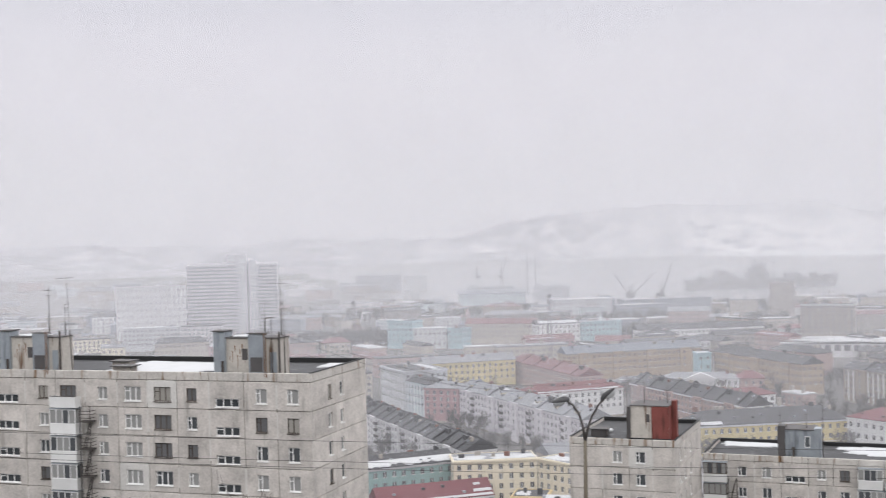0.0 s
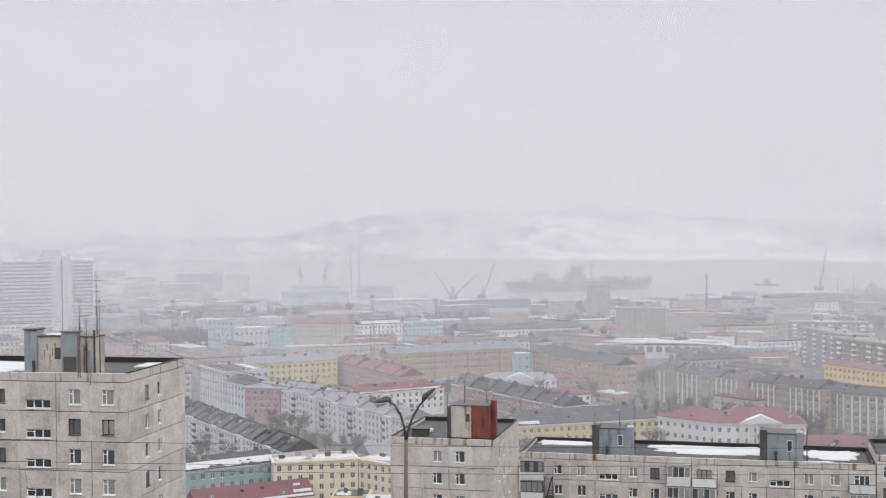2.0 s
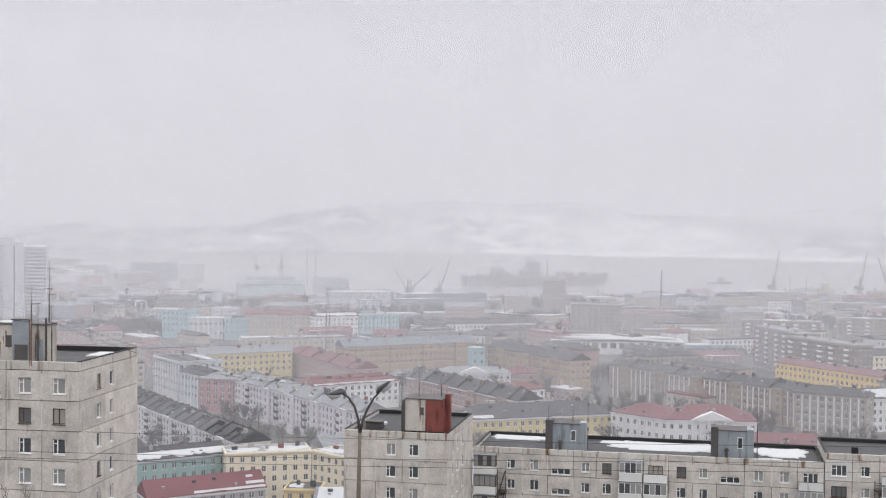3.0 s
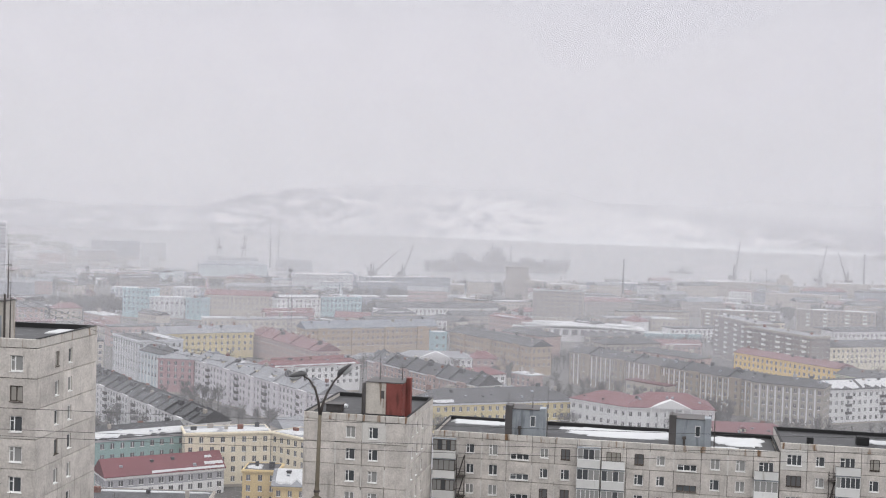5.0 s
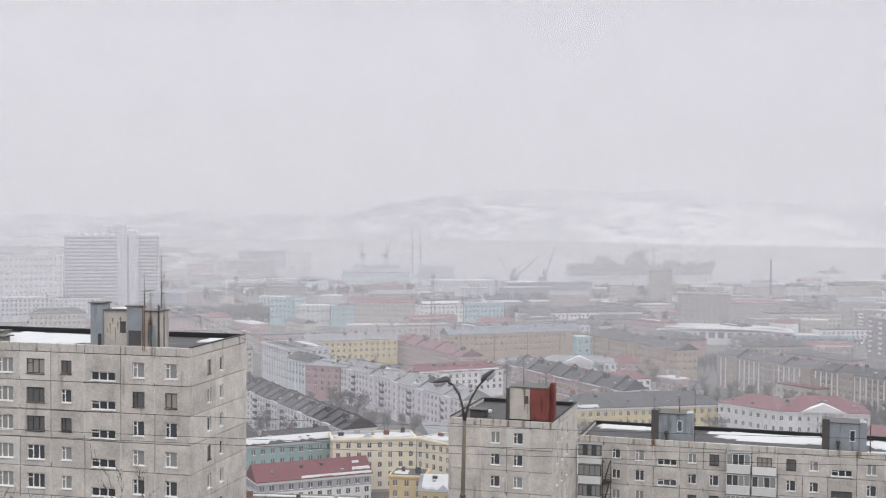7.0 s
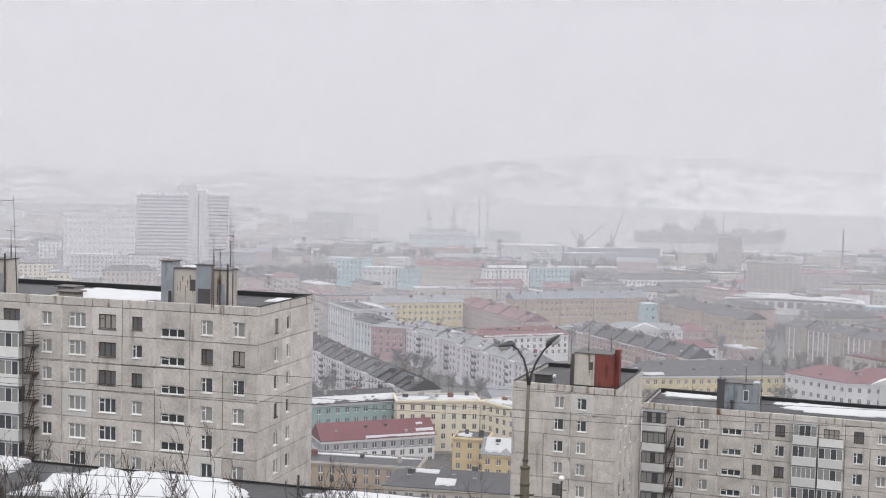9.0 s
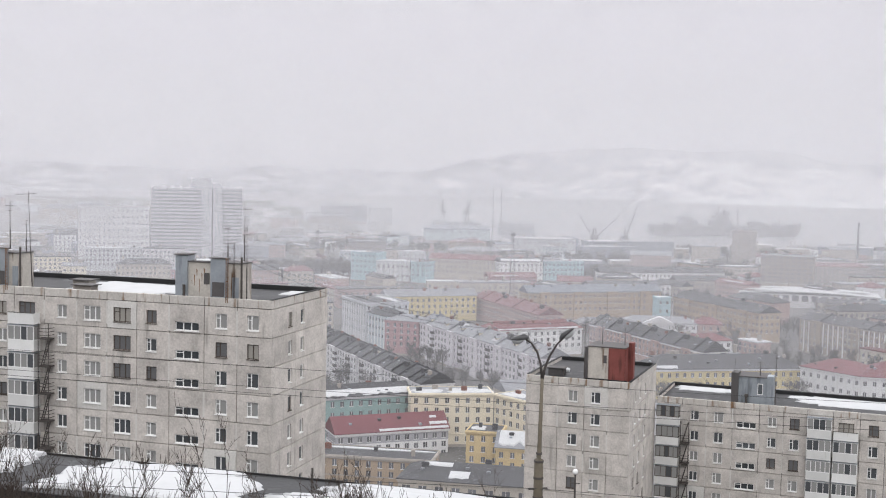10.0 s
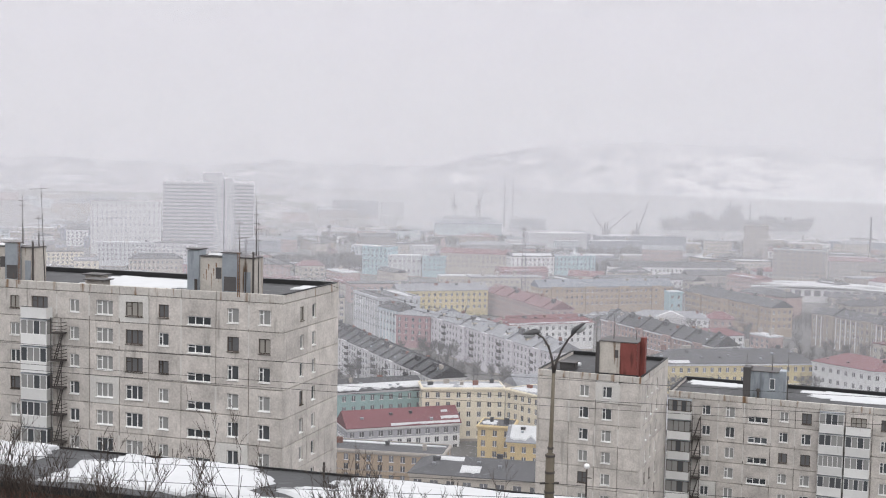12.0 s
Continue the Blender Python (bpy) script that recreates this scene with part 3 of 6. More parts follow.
def lift_house(parent, x0, x1, y0, y1, z, h, clad, seed):
    """The lift and shaft house on a roof, with sheet-clad ducts at its ends, cap slabs, a ladder and a hatch."""
    house_ = part("lift_house", boxes((x0, x1, y0, y1, z, z + h)), M["lift"] if clad != "zinc" else M["zinc"], parent, "rust-streaked plastered lift house" if clad != "zinc" else "grey sheet-clad lift house")
    part("cap", bevelled(boxes((x0 - 0.1, x1 + 0.1, y0 - 0.12, y1 + 0.1, z + h + 0.004, z + h + 0.1)), 0.02), M["darksheet"], house_)
    part("skirt", boxes((x0 - 0.25, x1 + 0.3, y0 - 0.35, y0 - 0.005, z, z + (0.5 if clad == "red" else 0.2))), M["kerb"], house_)
    if clad == "zinc":
        part("duct", boxes((x0 - 0.95, x0 - 0.004, y0 - 0.25, y0 + 1.8, z, z + h + 0.5)), M["darksheet"], house_, "dark rusty duct")
        part("duct", boxes((x1 + 0.004, x1 + 0.85, y0 - 0.25, y0 + 1.5, z, z + h + 0.3)), M["zinc"], house_, "zinc-clad duct")
        part("hatch", boxes((x1 - 1.25, x1 - 0.55, y0 - 0.03, y0 - 0.003, z + 1.6, z + 3.1)), M["white"], house_)
        part("pane", boxes((x1 - 1.17, x1 - 0.63, y0 - 0.05, y0 - 0.034, z + 1.7, z + 3.0)), M["pane_dark"], house_)
        bm = rod(bmesh.new(), (x0 + 1.1, y0 - 0.45, z), (x0 + 1.1, y0 - 0.45, z + 1.3), 0.16, sides=10)
        part("vent_pipe", rod(bm, (x0 + 1.1, y0 - 0.45, z + 1.3), (x0 + 1.1, y0 - 0.45, z + 1.65), 0.3, 0.22, 10), M["steel"], house_)
    elif clad == "red":
        part("duct", boxes((x0 - 0.35, x0 - 0.004, y0 - 0.15, y1, z, z + h - 0.1)), M["darksheet"], house_)
        part("clad_wall", boxes((x1 - 2.1, x1 - 0.02, y0 - 0.12, y0 - 0.004, z + 0.1, z + h - 0.05)), M["redsheet"], house_, "red painted sheet cladding")
        part("clad_wall", boxes((x1 + 0.004, x1 + 0.06, y0 - 0.1, y1 - 0.1, z + 0.1, z + h - 0.05)), M["redsheet"], house_, "red painted sheet cladding")
        part("duct", boxes((x1 + 0.07, x1 + 0.7, y0 + 1.6, y0 + 2.5, z, z + h + 0.55)), M["redsheet"], house_, "dark red sheet duct")
        part("hatch", boxes((x0 + 1.95, x0 + 2.4, y0 - 0.03, y0 - 0.003, z + 2.5, z + 3.5)), M["darksheet"], house_)
    else:
        part("duct", boxes((x0 - 1.25, x0 - 0.004, y0 - 0.3, y0 + 1.2, z, z + h + 0.6)), M["zinc"], house_, "grey zinc-clad duct")
        part("duct_mouth", boxes((x1 - 2.9, x1 - 1.6, y0 - 0.43, y0 - 0.404, z + 0.5, z + 1.9)), M["darksheet"], house_, "dark open duct mouth")
        part("corner_post", rod(bmesh.new(), (x1 + 0.12, y0 - 0.2, z), (x1 + 0.12, y0 - 0.2, z + h + 0.7), 0.11, 0.1, 8), M["steel"], house_, "dark iron post at the corner")
        part("duct", boxes((x1 - 3.1, x1 - 1.4, y0 - 0.4, y0 - 0.004, z, z + h + 0.4)), M["zinc"], house_, "grey zinc-clad duct")
        part("duct_cap", boxes((x0 - 1.4, x0 + 0.15, y0 - 0.45, y0 + 1.35, z + h + 0.66, z + h + 0.76)), M["darksheet"], house_)
        part("duct_cap", boxes((x1 - 3.2, x1 - 1.3, y0 - 0.5, y0 + 0.3, z + h + 0.46, z + h + 0.56)), M["darksheet"], house_)
        part("vent_pipe", rod(bmesh.new(), (x0 - 0.25, y0 - 0.42, z), (x0 - 0.25, y0 - 0.42, z + 1.5), 0.14, 0.14, 8), M["steel"], house_)
        for k in range(7):
            sx, top_ = x0 + 0.4 + 0.27 * k, z + 2.0 + (k * 37 % 11) * 0.13
            w, low_ = 0.05 + 0.02 * (k % 3), top_ - 0.5 - (k * 53 % 7) * 0.16
            part("rust_streak", prism(bmesh.new(), [(-w, 0), (w * 0.7, 0.1), (w * 0.2, top_ - low_), (-w * 0.3, top_ - low_)], 0, 0.004), M["rust"], house_, m=pose(sx, y0 - 0.001, top_, -90) @ pose(0, 0, 0))
        part("hatch", boxes((x1 - 4.0, x1 - 3.4, y0 - 0.03, y0 - 0.003, z + 1.6, z + 2.7)), M["darksheet"], house_)
        part("door", boxes((x1 - 0.95, x1 - 0.25, y0 - 0.04, y0 - 0.003, z + 0.4, z + 2.4)), M["zinc"], house_)
        bm = bmesh.new()
        for xx in (x1 - 1.25, x1 - 1.05):
            rod(bm, (xx, y0 - 0.75, z), (xx, y0 - 0.75, z + h + 0.6), 0.045, sides=4)
        for k in range(12):
            rod(bm, (x1 - 1.25, y0 - 0.75, z + 0.3 + 0.35 * k), (x1 - 1.05, y0 - 0.75, z + 0.3 + 0.35 * k), 0.02, sides=4)
        part("ladder", bm, M["rust"], house_, "rusty brown ladder")
        part("snow_cap", snow_patch(x0 + 0.6, x1 - 2.2, y0 + 0.1, y1 - 0.2, z + h + 0.143, random.Random(seed), 0.08), M["snow"], house_)
    return house_


def antenna(m, h, bars, lean=0.0):
    """A mast with short crossbars."""
    a = thing("antenna", m @ pose(0, 0, 0, 0, lean, 0), "thin rusty rooftop aerial mast with crossbars", "antenna", "rooftop aerials")
    part("mast", rod(rod(bmesh.new(), (0, 0, 0), (0, 0, h * 0.45), 0.07, 0.06), (0, 0, h * 0.45), (0, 0, h), 0.035, 0.025), M["steel"], a)
    for z, w in bars:
        part("crossbar", rod(bmesh.new(), (-w * 0.6, 0, h * z), (w * 0.4, 0, h * z + 0.05), 0.028, sides=5), M["steel"], a)
    return a


LT = pose(-15.3, 117.2, 0, 0, 0, -18)
left_cols = [(-40.8, "w"), (-37.5, "s"), (-34.3, "t"), (-29.9, "s"), (-26.9, "b"), (-22.8, "s"), (-19.3, "w"), (-15.9, "w"), (-12.6, "s"), (-8.7, "t"), (-5.0, "m"), (-1.65, "m")]
left_block = panel_block("nine-storey grey pebbled concrete panel block with rust stains", -15.3, 117.2, -18, 106.5, 42.5, 13.5, left_cols, [4.3, 7.2], 8, 3, mirror=True, over=0.28, old={(3, 0), (4, 0), (7, 0), (8, 0), (7, 1), (10, 1), (11, 1), (7, 2), (8, 2), (3, 3), (1, 1)})
fire_ladder(left_block, -24.95, 82.0, 103.0, 1.3)
lift_house(left_block, -9.0, -3.3, 0.75, 2.9, 106.05, 3.7, "plain", 5)
lift_house(left_block, -34.2, -28.2, 0.75, 2.9, 106.05, 3.7, "plain", 6)
for bx, by, bh in ((-21.0, 0.9, 0.75), (-23.0, 3.6, 0.95)):
    part("vent_box", bevelled(boxes((bx - 0.95, bx + 0.95, by, by + 1.3, 106.05, 106.05 + bh)), 0.03), M["stone_wall"], left_block, "low concrete vent box")
    part("vent_cap", bevelled(boxes((bx - 1.25, bx + 1.25, by - 0.25, by + 1.6, 106.06 + bh, 106.16 + bh)), 0.03), M["darksheet"], left_block)
for rect, s in (((-25.6, -10.6, 3.4, 12.0), 1), ((-26.3, -24.0, 0.8, 2.4), 2), ((-3.2, -0.5, 8.6, 12.0), 3), ((-2.6, -1.2, 0.7, 1.5), 4), ((-6.8, -3.6, 0.6, 1.0), 8)):
    tagged(part("snow_patch", snow_patch(*rect, 106.054, random.Random(s)), M["snow"], m=LT), "melting patch of white snow on a flat roof", "snow", "snow patches on roofs")
for ax, ay, h, bars, lean in ((-5.6, 3.4, 3.2, [(0.5, 0.9), (0.95, 0.9)], 0), (-4.1, 4.0, 5.6, [(0.55, 0.9), (0.7, 1.0), (0.88, 2.2)], 0), (-28.4, 3.0, 3.0, [(0.9, 0.9)], 0), (-30.8, 3.6, 5.0, [(0.8, 0.7), (0.9, 1.0)], 0)):
    antenna(LT @ pose(ax, ay - 1, 109.8), h + 0.2, bars, lean)
for ax, h, bars, lean in ((-2.6, 7.6, [(0.72, 0.5), (0.86, 0.9), (0.92, 0.5)], 0), (-26.6, 10.2, [(0.7, 0.8), (0.96, 2.4)], -2.5), (-1.95, 0, [], 0), (-3.95, 5.9, [(0.88, 0.7), (0.97, 0.9)], 0)):
    if h:
        antenna(LT @ pose(ax, 0.5, 106.05), h, bars, lean)

MT = pose(25.0, 152.5, 0, 0, 0, -21)
mid_block = panel_block("grey concrete panel tower with a red-clad lift house", 25.0, 152.5, -21, 93.05, 13.5, 17.0, [(-11.2, "x"), (-7.3, "m"), (-4.35, "m"), (-1.3, "x")], [3.2, 6.1, 9.6], 7, 11, mirror=True, old={(1, 4)})
lift_house(mid_block, -5.7, -0.95, 0.9, 5.2, 92.6, 4.5, "red", 7)
part("vent_box", bevelled(boxes((-11.6, -9.6, 3.6, 5.2, 92.6, 93.5), (-11.8, -9.4, 3.4, 5.4, 93.5, 93.62)), 0.03), M["darksheet"], mid_block, "dark roof vent box")
for rect, s in (((-12.0, -9.8, 6.8, 8.6), 11), ((-1.7, -0.3, 0.32, 0.6), 12)):
    tagged(part("snow_patch", snow_patch(*rect, 92.604, random.Random(s), 0.3), M["snow"], m=MT), "small heap of white snow on a flat roof", "snow", "snow patches on roofs")
antenna(MT @ pose(-6.1, 0.7, 92.6), 8.2, [(0.6, 0.5)])
antenna(MT @ pose(-4.4, 3.0, 97.2), 3.2, [(0.8, 0.6)])
antenna(MT @ pose(-1.6, 3.5, 97.2), 2.2, [(0.7, 0.5)])

RB = pose(31.4, 168.6, 0, 0, 0, -21)
right_cols = [(1.65, "d"), (5.16, "s"), (8.37, "m"), (12.03, "t"), (15.39, "s"), (18.28, "m"), (21.49, "B"), (24.79, "b"), (28.20, "m"), (31.09, "s"), (34.55, "t"), (38.22, "m"), (41.53, "m"), (44.83, "b")]
right_block = panel_block("long grey panel block with glazed balconies", 31.4, 168.6, -21, 88.5, 46.5, 12.4, right_cols, [], 7, 21, old={(4, 2), (5, 0), (5, 2), (7, 0), (8, 0), (10, 1), (13, 2)})
fire_ladder(right_block, 3.4, 63.0, 85.5, 1.2)
lift_house(right_block, 10.75, 14.5, 0.7, 4.6, 88.05, 3.9, "zinc", 8)
lift_house(right_block, 32.95, 36.7, 0.7, 4.6, 88.05, 3.9, "zinc", 9)
for rect, s in (((0.8, 9.6, 8.6, 11.8), 21), ((17.4, 33.5, 5.4, 11.6), 22), ((38.0, 45.0, 4.6, 11.0), 23), ((37.8, 41.4, 1.4, 2.8), 24), ((16.2, 17.0, 0.9, 1.4), 25)):
    tagged(part("snow_patch", snow_patch(*rect, 88.054, random.Random(s)), M["snow"], m=RB), "melting patch of white snow on a flat roof", "snow", "snow patches on roofs")
for ax, h in ((10.2, 6.4), (15.6, 7.4), (32.4, 5.2), (38.0, 9.6), (13.4, 4.6)):
    antenna(RB @ pose(ax, 0.6 if h > 4.7 else 2.0, 88.05 if h > 4.7 else 92.0), h if h > 4.7 else 2.0, [(0.75, 0.5), (0.9, 0.6)])

EB = RB @ pose(46.6, 0.1, 0)
end_cols = [(1.81, "w"), (5.11, "s"), (8.57, "b"), (11.98, "m"), (15.39, "w"), (18.80, "t"), (22.31, "m")]
end_block = panel_block("grey panel block section with a higher roof", EB.translation.x, EB.translation.y, -21, 89.73, 24.2, 12.4, end_cols, [], 5, 31, old={(0, 1), (3, 0), (5, 2)})
fire_ladder(end_block, 6.1, 63.0, 86.5, 1.1)
part("vent_box", bevelled(boxes((3.6, 4.4, 2.2, 3.2, 89.28, 90.2)), 0.04), M["kerb"], end_block)
part("vent_box", bevelled(boxes((10.2, 11.8, 4.0, 5.4, 89.28, 90.4)), 0.04), M["kerb"], end_block)
lift_house(end_block, 15.6, 20.0, 0.7, 4.6, 89.28, 3.9, "zinc", 10)
tagged(part("snow_patch", snow_patch(11.9, 15.0, 5.4, 8.2, 89.284, random.Random(31)), M["snow"], m=EB), "melting patch of white snow on a flat roof", "snow", "snow patches on roofs")


# ---- street lamp, cables, garages, shrubs ----
def street_lamp():
    x, y = 3.62, 39.84
    base = ground_z(x, y)
    lamp = thing("street_lamp", pose(x, y, 0), "weathered steel street lamp with two curved arms", "street lamp")
    part("post", tube(bmesh.new(), [(0, 0, base - 0.3), (0, 0, 109.0), (0, 0, 110.38), (0, 0, 110.46), (0.01, 0, 110.9), (0.04, 0, 113.05)], [0.17, 0.155, 0.145, 0.082, 0.07, 0.054], 14), M["lamp_steel"], lamp, "pole with a rusty sleeve")
    for z, r in ((108.0, 0.175), (109.1, 0.17), (109.75, 0.165), (110.3, 0.165), (110.55, 0.1)):
        part("band", rod(bmesh.new(), (0, 0, z), (0, 0, z + 0.07), r, sides=14), M["steel"], lamp)
    part("insulator", rod(bmesh.new(), (-0.32, -0.05, 109.42), (0.3, -0.05, 109.45), 0.035, sides=6), M["steel"], lamp)
    left = [(0.04, 0, 113.0), (-0.02, 0, 113.5), (-0.14, 0, 113.9), (-0.33, 0, 114.2), (-0.58, -0.05, 114.36)]
    right = [(0.04, 0, 113.0), (0.12, 0.0, 113.4), (0.26, -0.05, 113.8), (0.48, -0.15, 114.2), (0.72, -0.3, 114.48)]
    for pts in (left, right):
        part("arm", tube(bmesh.new(), pts, [0.05, 0.042, 0.037, 0.033, 0.03], 8), M["steel"], lamp)
    for at, turn, slim in (((-0.5, 0, 114.37), pose(0, 0, 0, 0, 0, 14) @ pose(0, 0, 0, 0, -6, 0), 1.0), ((0.62, -0.22, 114.4), pose(0, 0, 0, 0, 0, 152) @ pose(0, 0, 0, 0, 42, 0), 0.72)):
        bm = bmesh.new()
        bmesh.ops.create_uvsphere(bm, u_segments=16, v_segments=10, radius=0.5)
        for v in bm.verts:
            f = 0.5 + 0.5 * (v.co.x + 0.5)
            v.co = Vector((v.co.x * 0.64 - 0.22, v.co.y * 0.36 * f * slim, max(v.co.z, -0.12) * 0.30 * f))
        head = part("head", bm, M["lamp_head"], lamp, "dark enamelled lamp head", pose(*at) @ turn)
        bm = bmesh.new()
        bmesh.ops.create_uvsphere(bm, u_segments=14, v_segments=8, radius=0.5)
        for v in bm.verts:
            v.co = Vector((v.co.x * 0.44 - 0.3, v.co.y * 0.26 * slim, min(v.co.z, 0.0) * 0.24 - 0.045))
        part("lens", bm, M["lens"], head, "clouded glass lens")
        # Small snow patch on each head also stands in for its bright highlight.
        part("snow", snow_patch(-0.2, 0.02, -0.06, 0.06, 0.14, random.Random(9), 0.04), M["snow"], head)
    return lamp


street_lamp()


def globe_lamp(x, y, z):
    g = thing("post_lamp", pose(x, y, 0), "thin dark post with a white globe lamp", "lamp")
    part("post", rod(bmesh.new(), (0, 0, ground_z(x, y) - 0.3), (0, 0, z), 0.07, 0.05, 8), M["steel"], g)
    bm = bmesh.new()
    bmesh.ops.create_uvsphere(bm, u_segments=12, v_segments=8, radius=0.17)
    part("globe", bm, M["white"], g, "white opal globe", pose(0, 0, z + 0.15))
    part("bracket", rod(bmesh.new(), (-0.3, 0, z - 0.5), (0.3, 0, z - 0.55), 0.03, 0.03, 6), M["steel"], g)


globe_lamp(8.65, 71.5, 101.9)


def cable(a, b, sag, r=0.009):
    pts = []
    for k in range(25):
        f = k / 24
        p = Vector(a).lerp(Vector(b), f)
        p.z -= sag * 4 * f * (1 - f)
        pts.append(p)
    ob = part("cable", tube(bmesh.new(), pts, [r] * 25, 5), M["cable"])
    return tagged(ob, "thin dark overhead cable", "cable", "overhead cables")


for a, b, sag in (
    ((-34, 47, 113.6), (46, 47, 110.4), 0.5), ((-34, 48, 112.5), (46, 48, 109.2), 0.6), ((-34, 47, 112.9), (46, 47.5, 109.9), 0.7),
    ((-34, 42.2, 110.6), (3.62, 39.7, 109.45), 0.25), ((3.62, 39.7, 109.45), (46, 45, 107.4), 0.5), ((-34, 42.2, 109.9), (3.62, 39.7, 108.95), 0.3), ((3.62, 39.7, 108.95), (46, 45, 106.6), 0.5),
):
    cable(a, b, sag)


for k in range(2):
    cable(LT @ Vector((-2.6, 0.5, 110.6 - 0.5 * k)), MT @ Vector((-6.1, 0.7, 100.4 - 0.4 * k)), 2.6 + 0.3 * k, 0.02)


def garage_row():
    g = thing("garage_row", pose(-15.0, 60.3, 0, 0, 0, -16.5), "low brick garage row with a snow-covered felt roof", "garage")
    base = 98.5
    part("wall", boxes((-22, 34, 0.1, 6.6, base, 102.8)), M["brick"], g, "dark red brick wall")
    part("roof", boxes((-22.2, 34.2, -0.25, 6.9, 102.8, 103.0)), M["bitumen"], g, "dark felt roof")
    part("roof_edge", boxes((-22.3, 34.3, -0.4, -0.252, 102.7, 103.08), (-22.3, 34.3, 6.902, 7.0, 102.75, 103.1)), M["kerb"], g)
    part("stove_pipe", rod(bmesh.new(), (7.46, 6.39, 103), (7.46, 6.39, 103.8), 0.06, sides=8), M["steel"], g)
    for i, rect in enumerate(((-5.8, 5.3, 0.6, 6.6), (5.4, 33.6, -0.2, 4.3), (-13.6, -8.4, 2.6, 6.7), (9.2, 33.4, 2.2, 6.5))):
        tagged(part("snow_patch", snow_patch(*rect, 103.004, random.Random(40 + i), 0.2 + 0.03 * i), M["snow"], m=g.matrix_basis.copy()), "thick white snow on the garage roof", "snow", "snow patches on roofs")


garage_row()


def shrub(x, y, h, seed):
    """A bare shrub: stems from the ground that fork again and again into fine twigs."""
    rng = random.Random(seed)
    bm = bmesh.new()

    def grow(p, d, length, r, level):
        pts, q = [p], p
        for _ in range(3):
            d = (d + Vector((rng.uniform(-0.18, 0.18), rng.uniform(-0.18, 0.18), rng.uniform(-0.05, 0.16)))).normalized()
            q = q + d * length / 3
            pts.append(q)
        if level > 3:
            rod(bm, p, q, 0.008, 0.005, 3)
        for k in range(3 if level < 4 else 0):
            rod(bm, pts[k], pts[k + 1], r * (1 - 0.25 * k) + 0.006, r * (0.75 - 0.25 * k) + 0.006, 3)
        if level < 5:
            for _ in range(rng.choice((2, 3, 3))):
                k = rng.choice((1, 2, 2, 3))
                side = Vector((rng.uniform(-1, 1), rng.uniform(-1, 1), rng.uniform(0.1, 0.9)))
                grow(pts[k], (d * 0.8 + side * 0.7).normalized(), length * rng.uniform(0.45, 0.68), r * 0.55, level + 1)

    for _ in range(4):
        grow(Vector((rng.uniform(-0.3, 0.3), rng.uniform(-0.3, 0.3), 0)), Vector((rng.uniform(-0.45, 0.45), rng.uniform(-0.45, 0.45), 1)).normalized(), h * 0.45, 0.04, 0)
    s = thing("shrub", pose(x, y, ground_z(x, y) - 0.1), "bare dark-branched shrub on the slope in winter", "shrub", "bare shrubs")
    part("branch_work", bm, M["bark"], s)
    return s


shrub_rng = random.Random(8)
for i in range(15):
    x = -20.5 + 1.15 * i + shrub_rng.uniform(-0.5, 0.5) + (2.2 if i > 11 else 0)
    y = shrub_rng.uniform(41, 46)
    top = 110.4 - 0.016 * (x + 12) ** 2 * (1 if x > -12 else 0.2) + shrub_rng.uniform(-0.7, 0.4)
    shrub(x, y, (top - ground_z(x, y)) / 0.92, 100 + i)
for i in range(9):
    x = -19.5 + 1.3 * i + shrub_rng.uniform(-0.4, 0.4)
    shrub(x, 47.5 + shrub_rng.uniform(-1, 1), (107.2 - 0.1 * i - ground_z(x, 47.5)) / 0.92, 200 + i)
for i, (x, y) in enumerate(((-3.9, 44.0), (-3.1, 43.0), (-2.3, 44.5), (-1.6, 43.6))):
    shrub(x, y, (109.7 - 0.2 * i - ground_z(x, y)) / 0.95, 300 + i)
for i in range(7):
    x = -19.2 + 0.8 * i
    shrub(x, 43.5 + shrub_rng.uniform(-1, 1), (111.0 - 0.12 * i - ground_z(x, 43.5)) / 0.95, 400 + i)
for i in range(14):
    x = -23.0 + 1.5 * i
    shrub(x, 55.0 - 0.25 * i, (104.0 - 0.13 * i - ground_z(x, 55.0 - 0.25 * i)) / 0.8, 500 + i)


for i in range(20):
    x = -21.5 + 0.75 * i + shrub_rng.uniform(-0.3, 0.3)
    y = 40.0 + shrub_rng.uniform(-0.8, 1.2)
    shrub(x, y, (108.6 - 0.1 * i + shrub_rng.uniform(-0.4, 0.4) - ground_z(x, y)) / 0.92, 600 + i)


for i in range(9):
    x = -3.7 + 0.48 * i
    y = 43.0 + shrub_rng.uniform(0, 1.6)
    shrub(x, y, (109.3 - 0.12 * abs(i - 3) + shrub_rng.uniform(-0.3, 0.3) - ground_z(x, y)) / 0.95, 700 + i)


# ---- town houses ----
def far_window(w, h):
    """A pale surround, a sunk dark pane and a mullion, in one light mesh for houses a long way off."""
    key = ("far_window", w, h)
    if key not in shared:
        bm = fused((-w / 2 - 0.12, w / 2 + 0.12, -0.06, 0.01, -h / 2 - 0.14, -h / 2), (-w / 2, w / 2, -0.03, 0.01, -h / 2, h / 2, 1), (-0.05, 0.05, -0.05, -0.03, -h / 2, h / 2))
        shared[key] = mesh_of("window", bm, M["white"], M["far_window"])
    return shared[key]


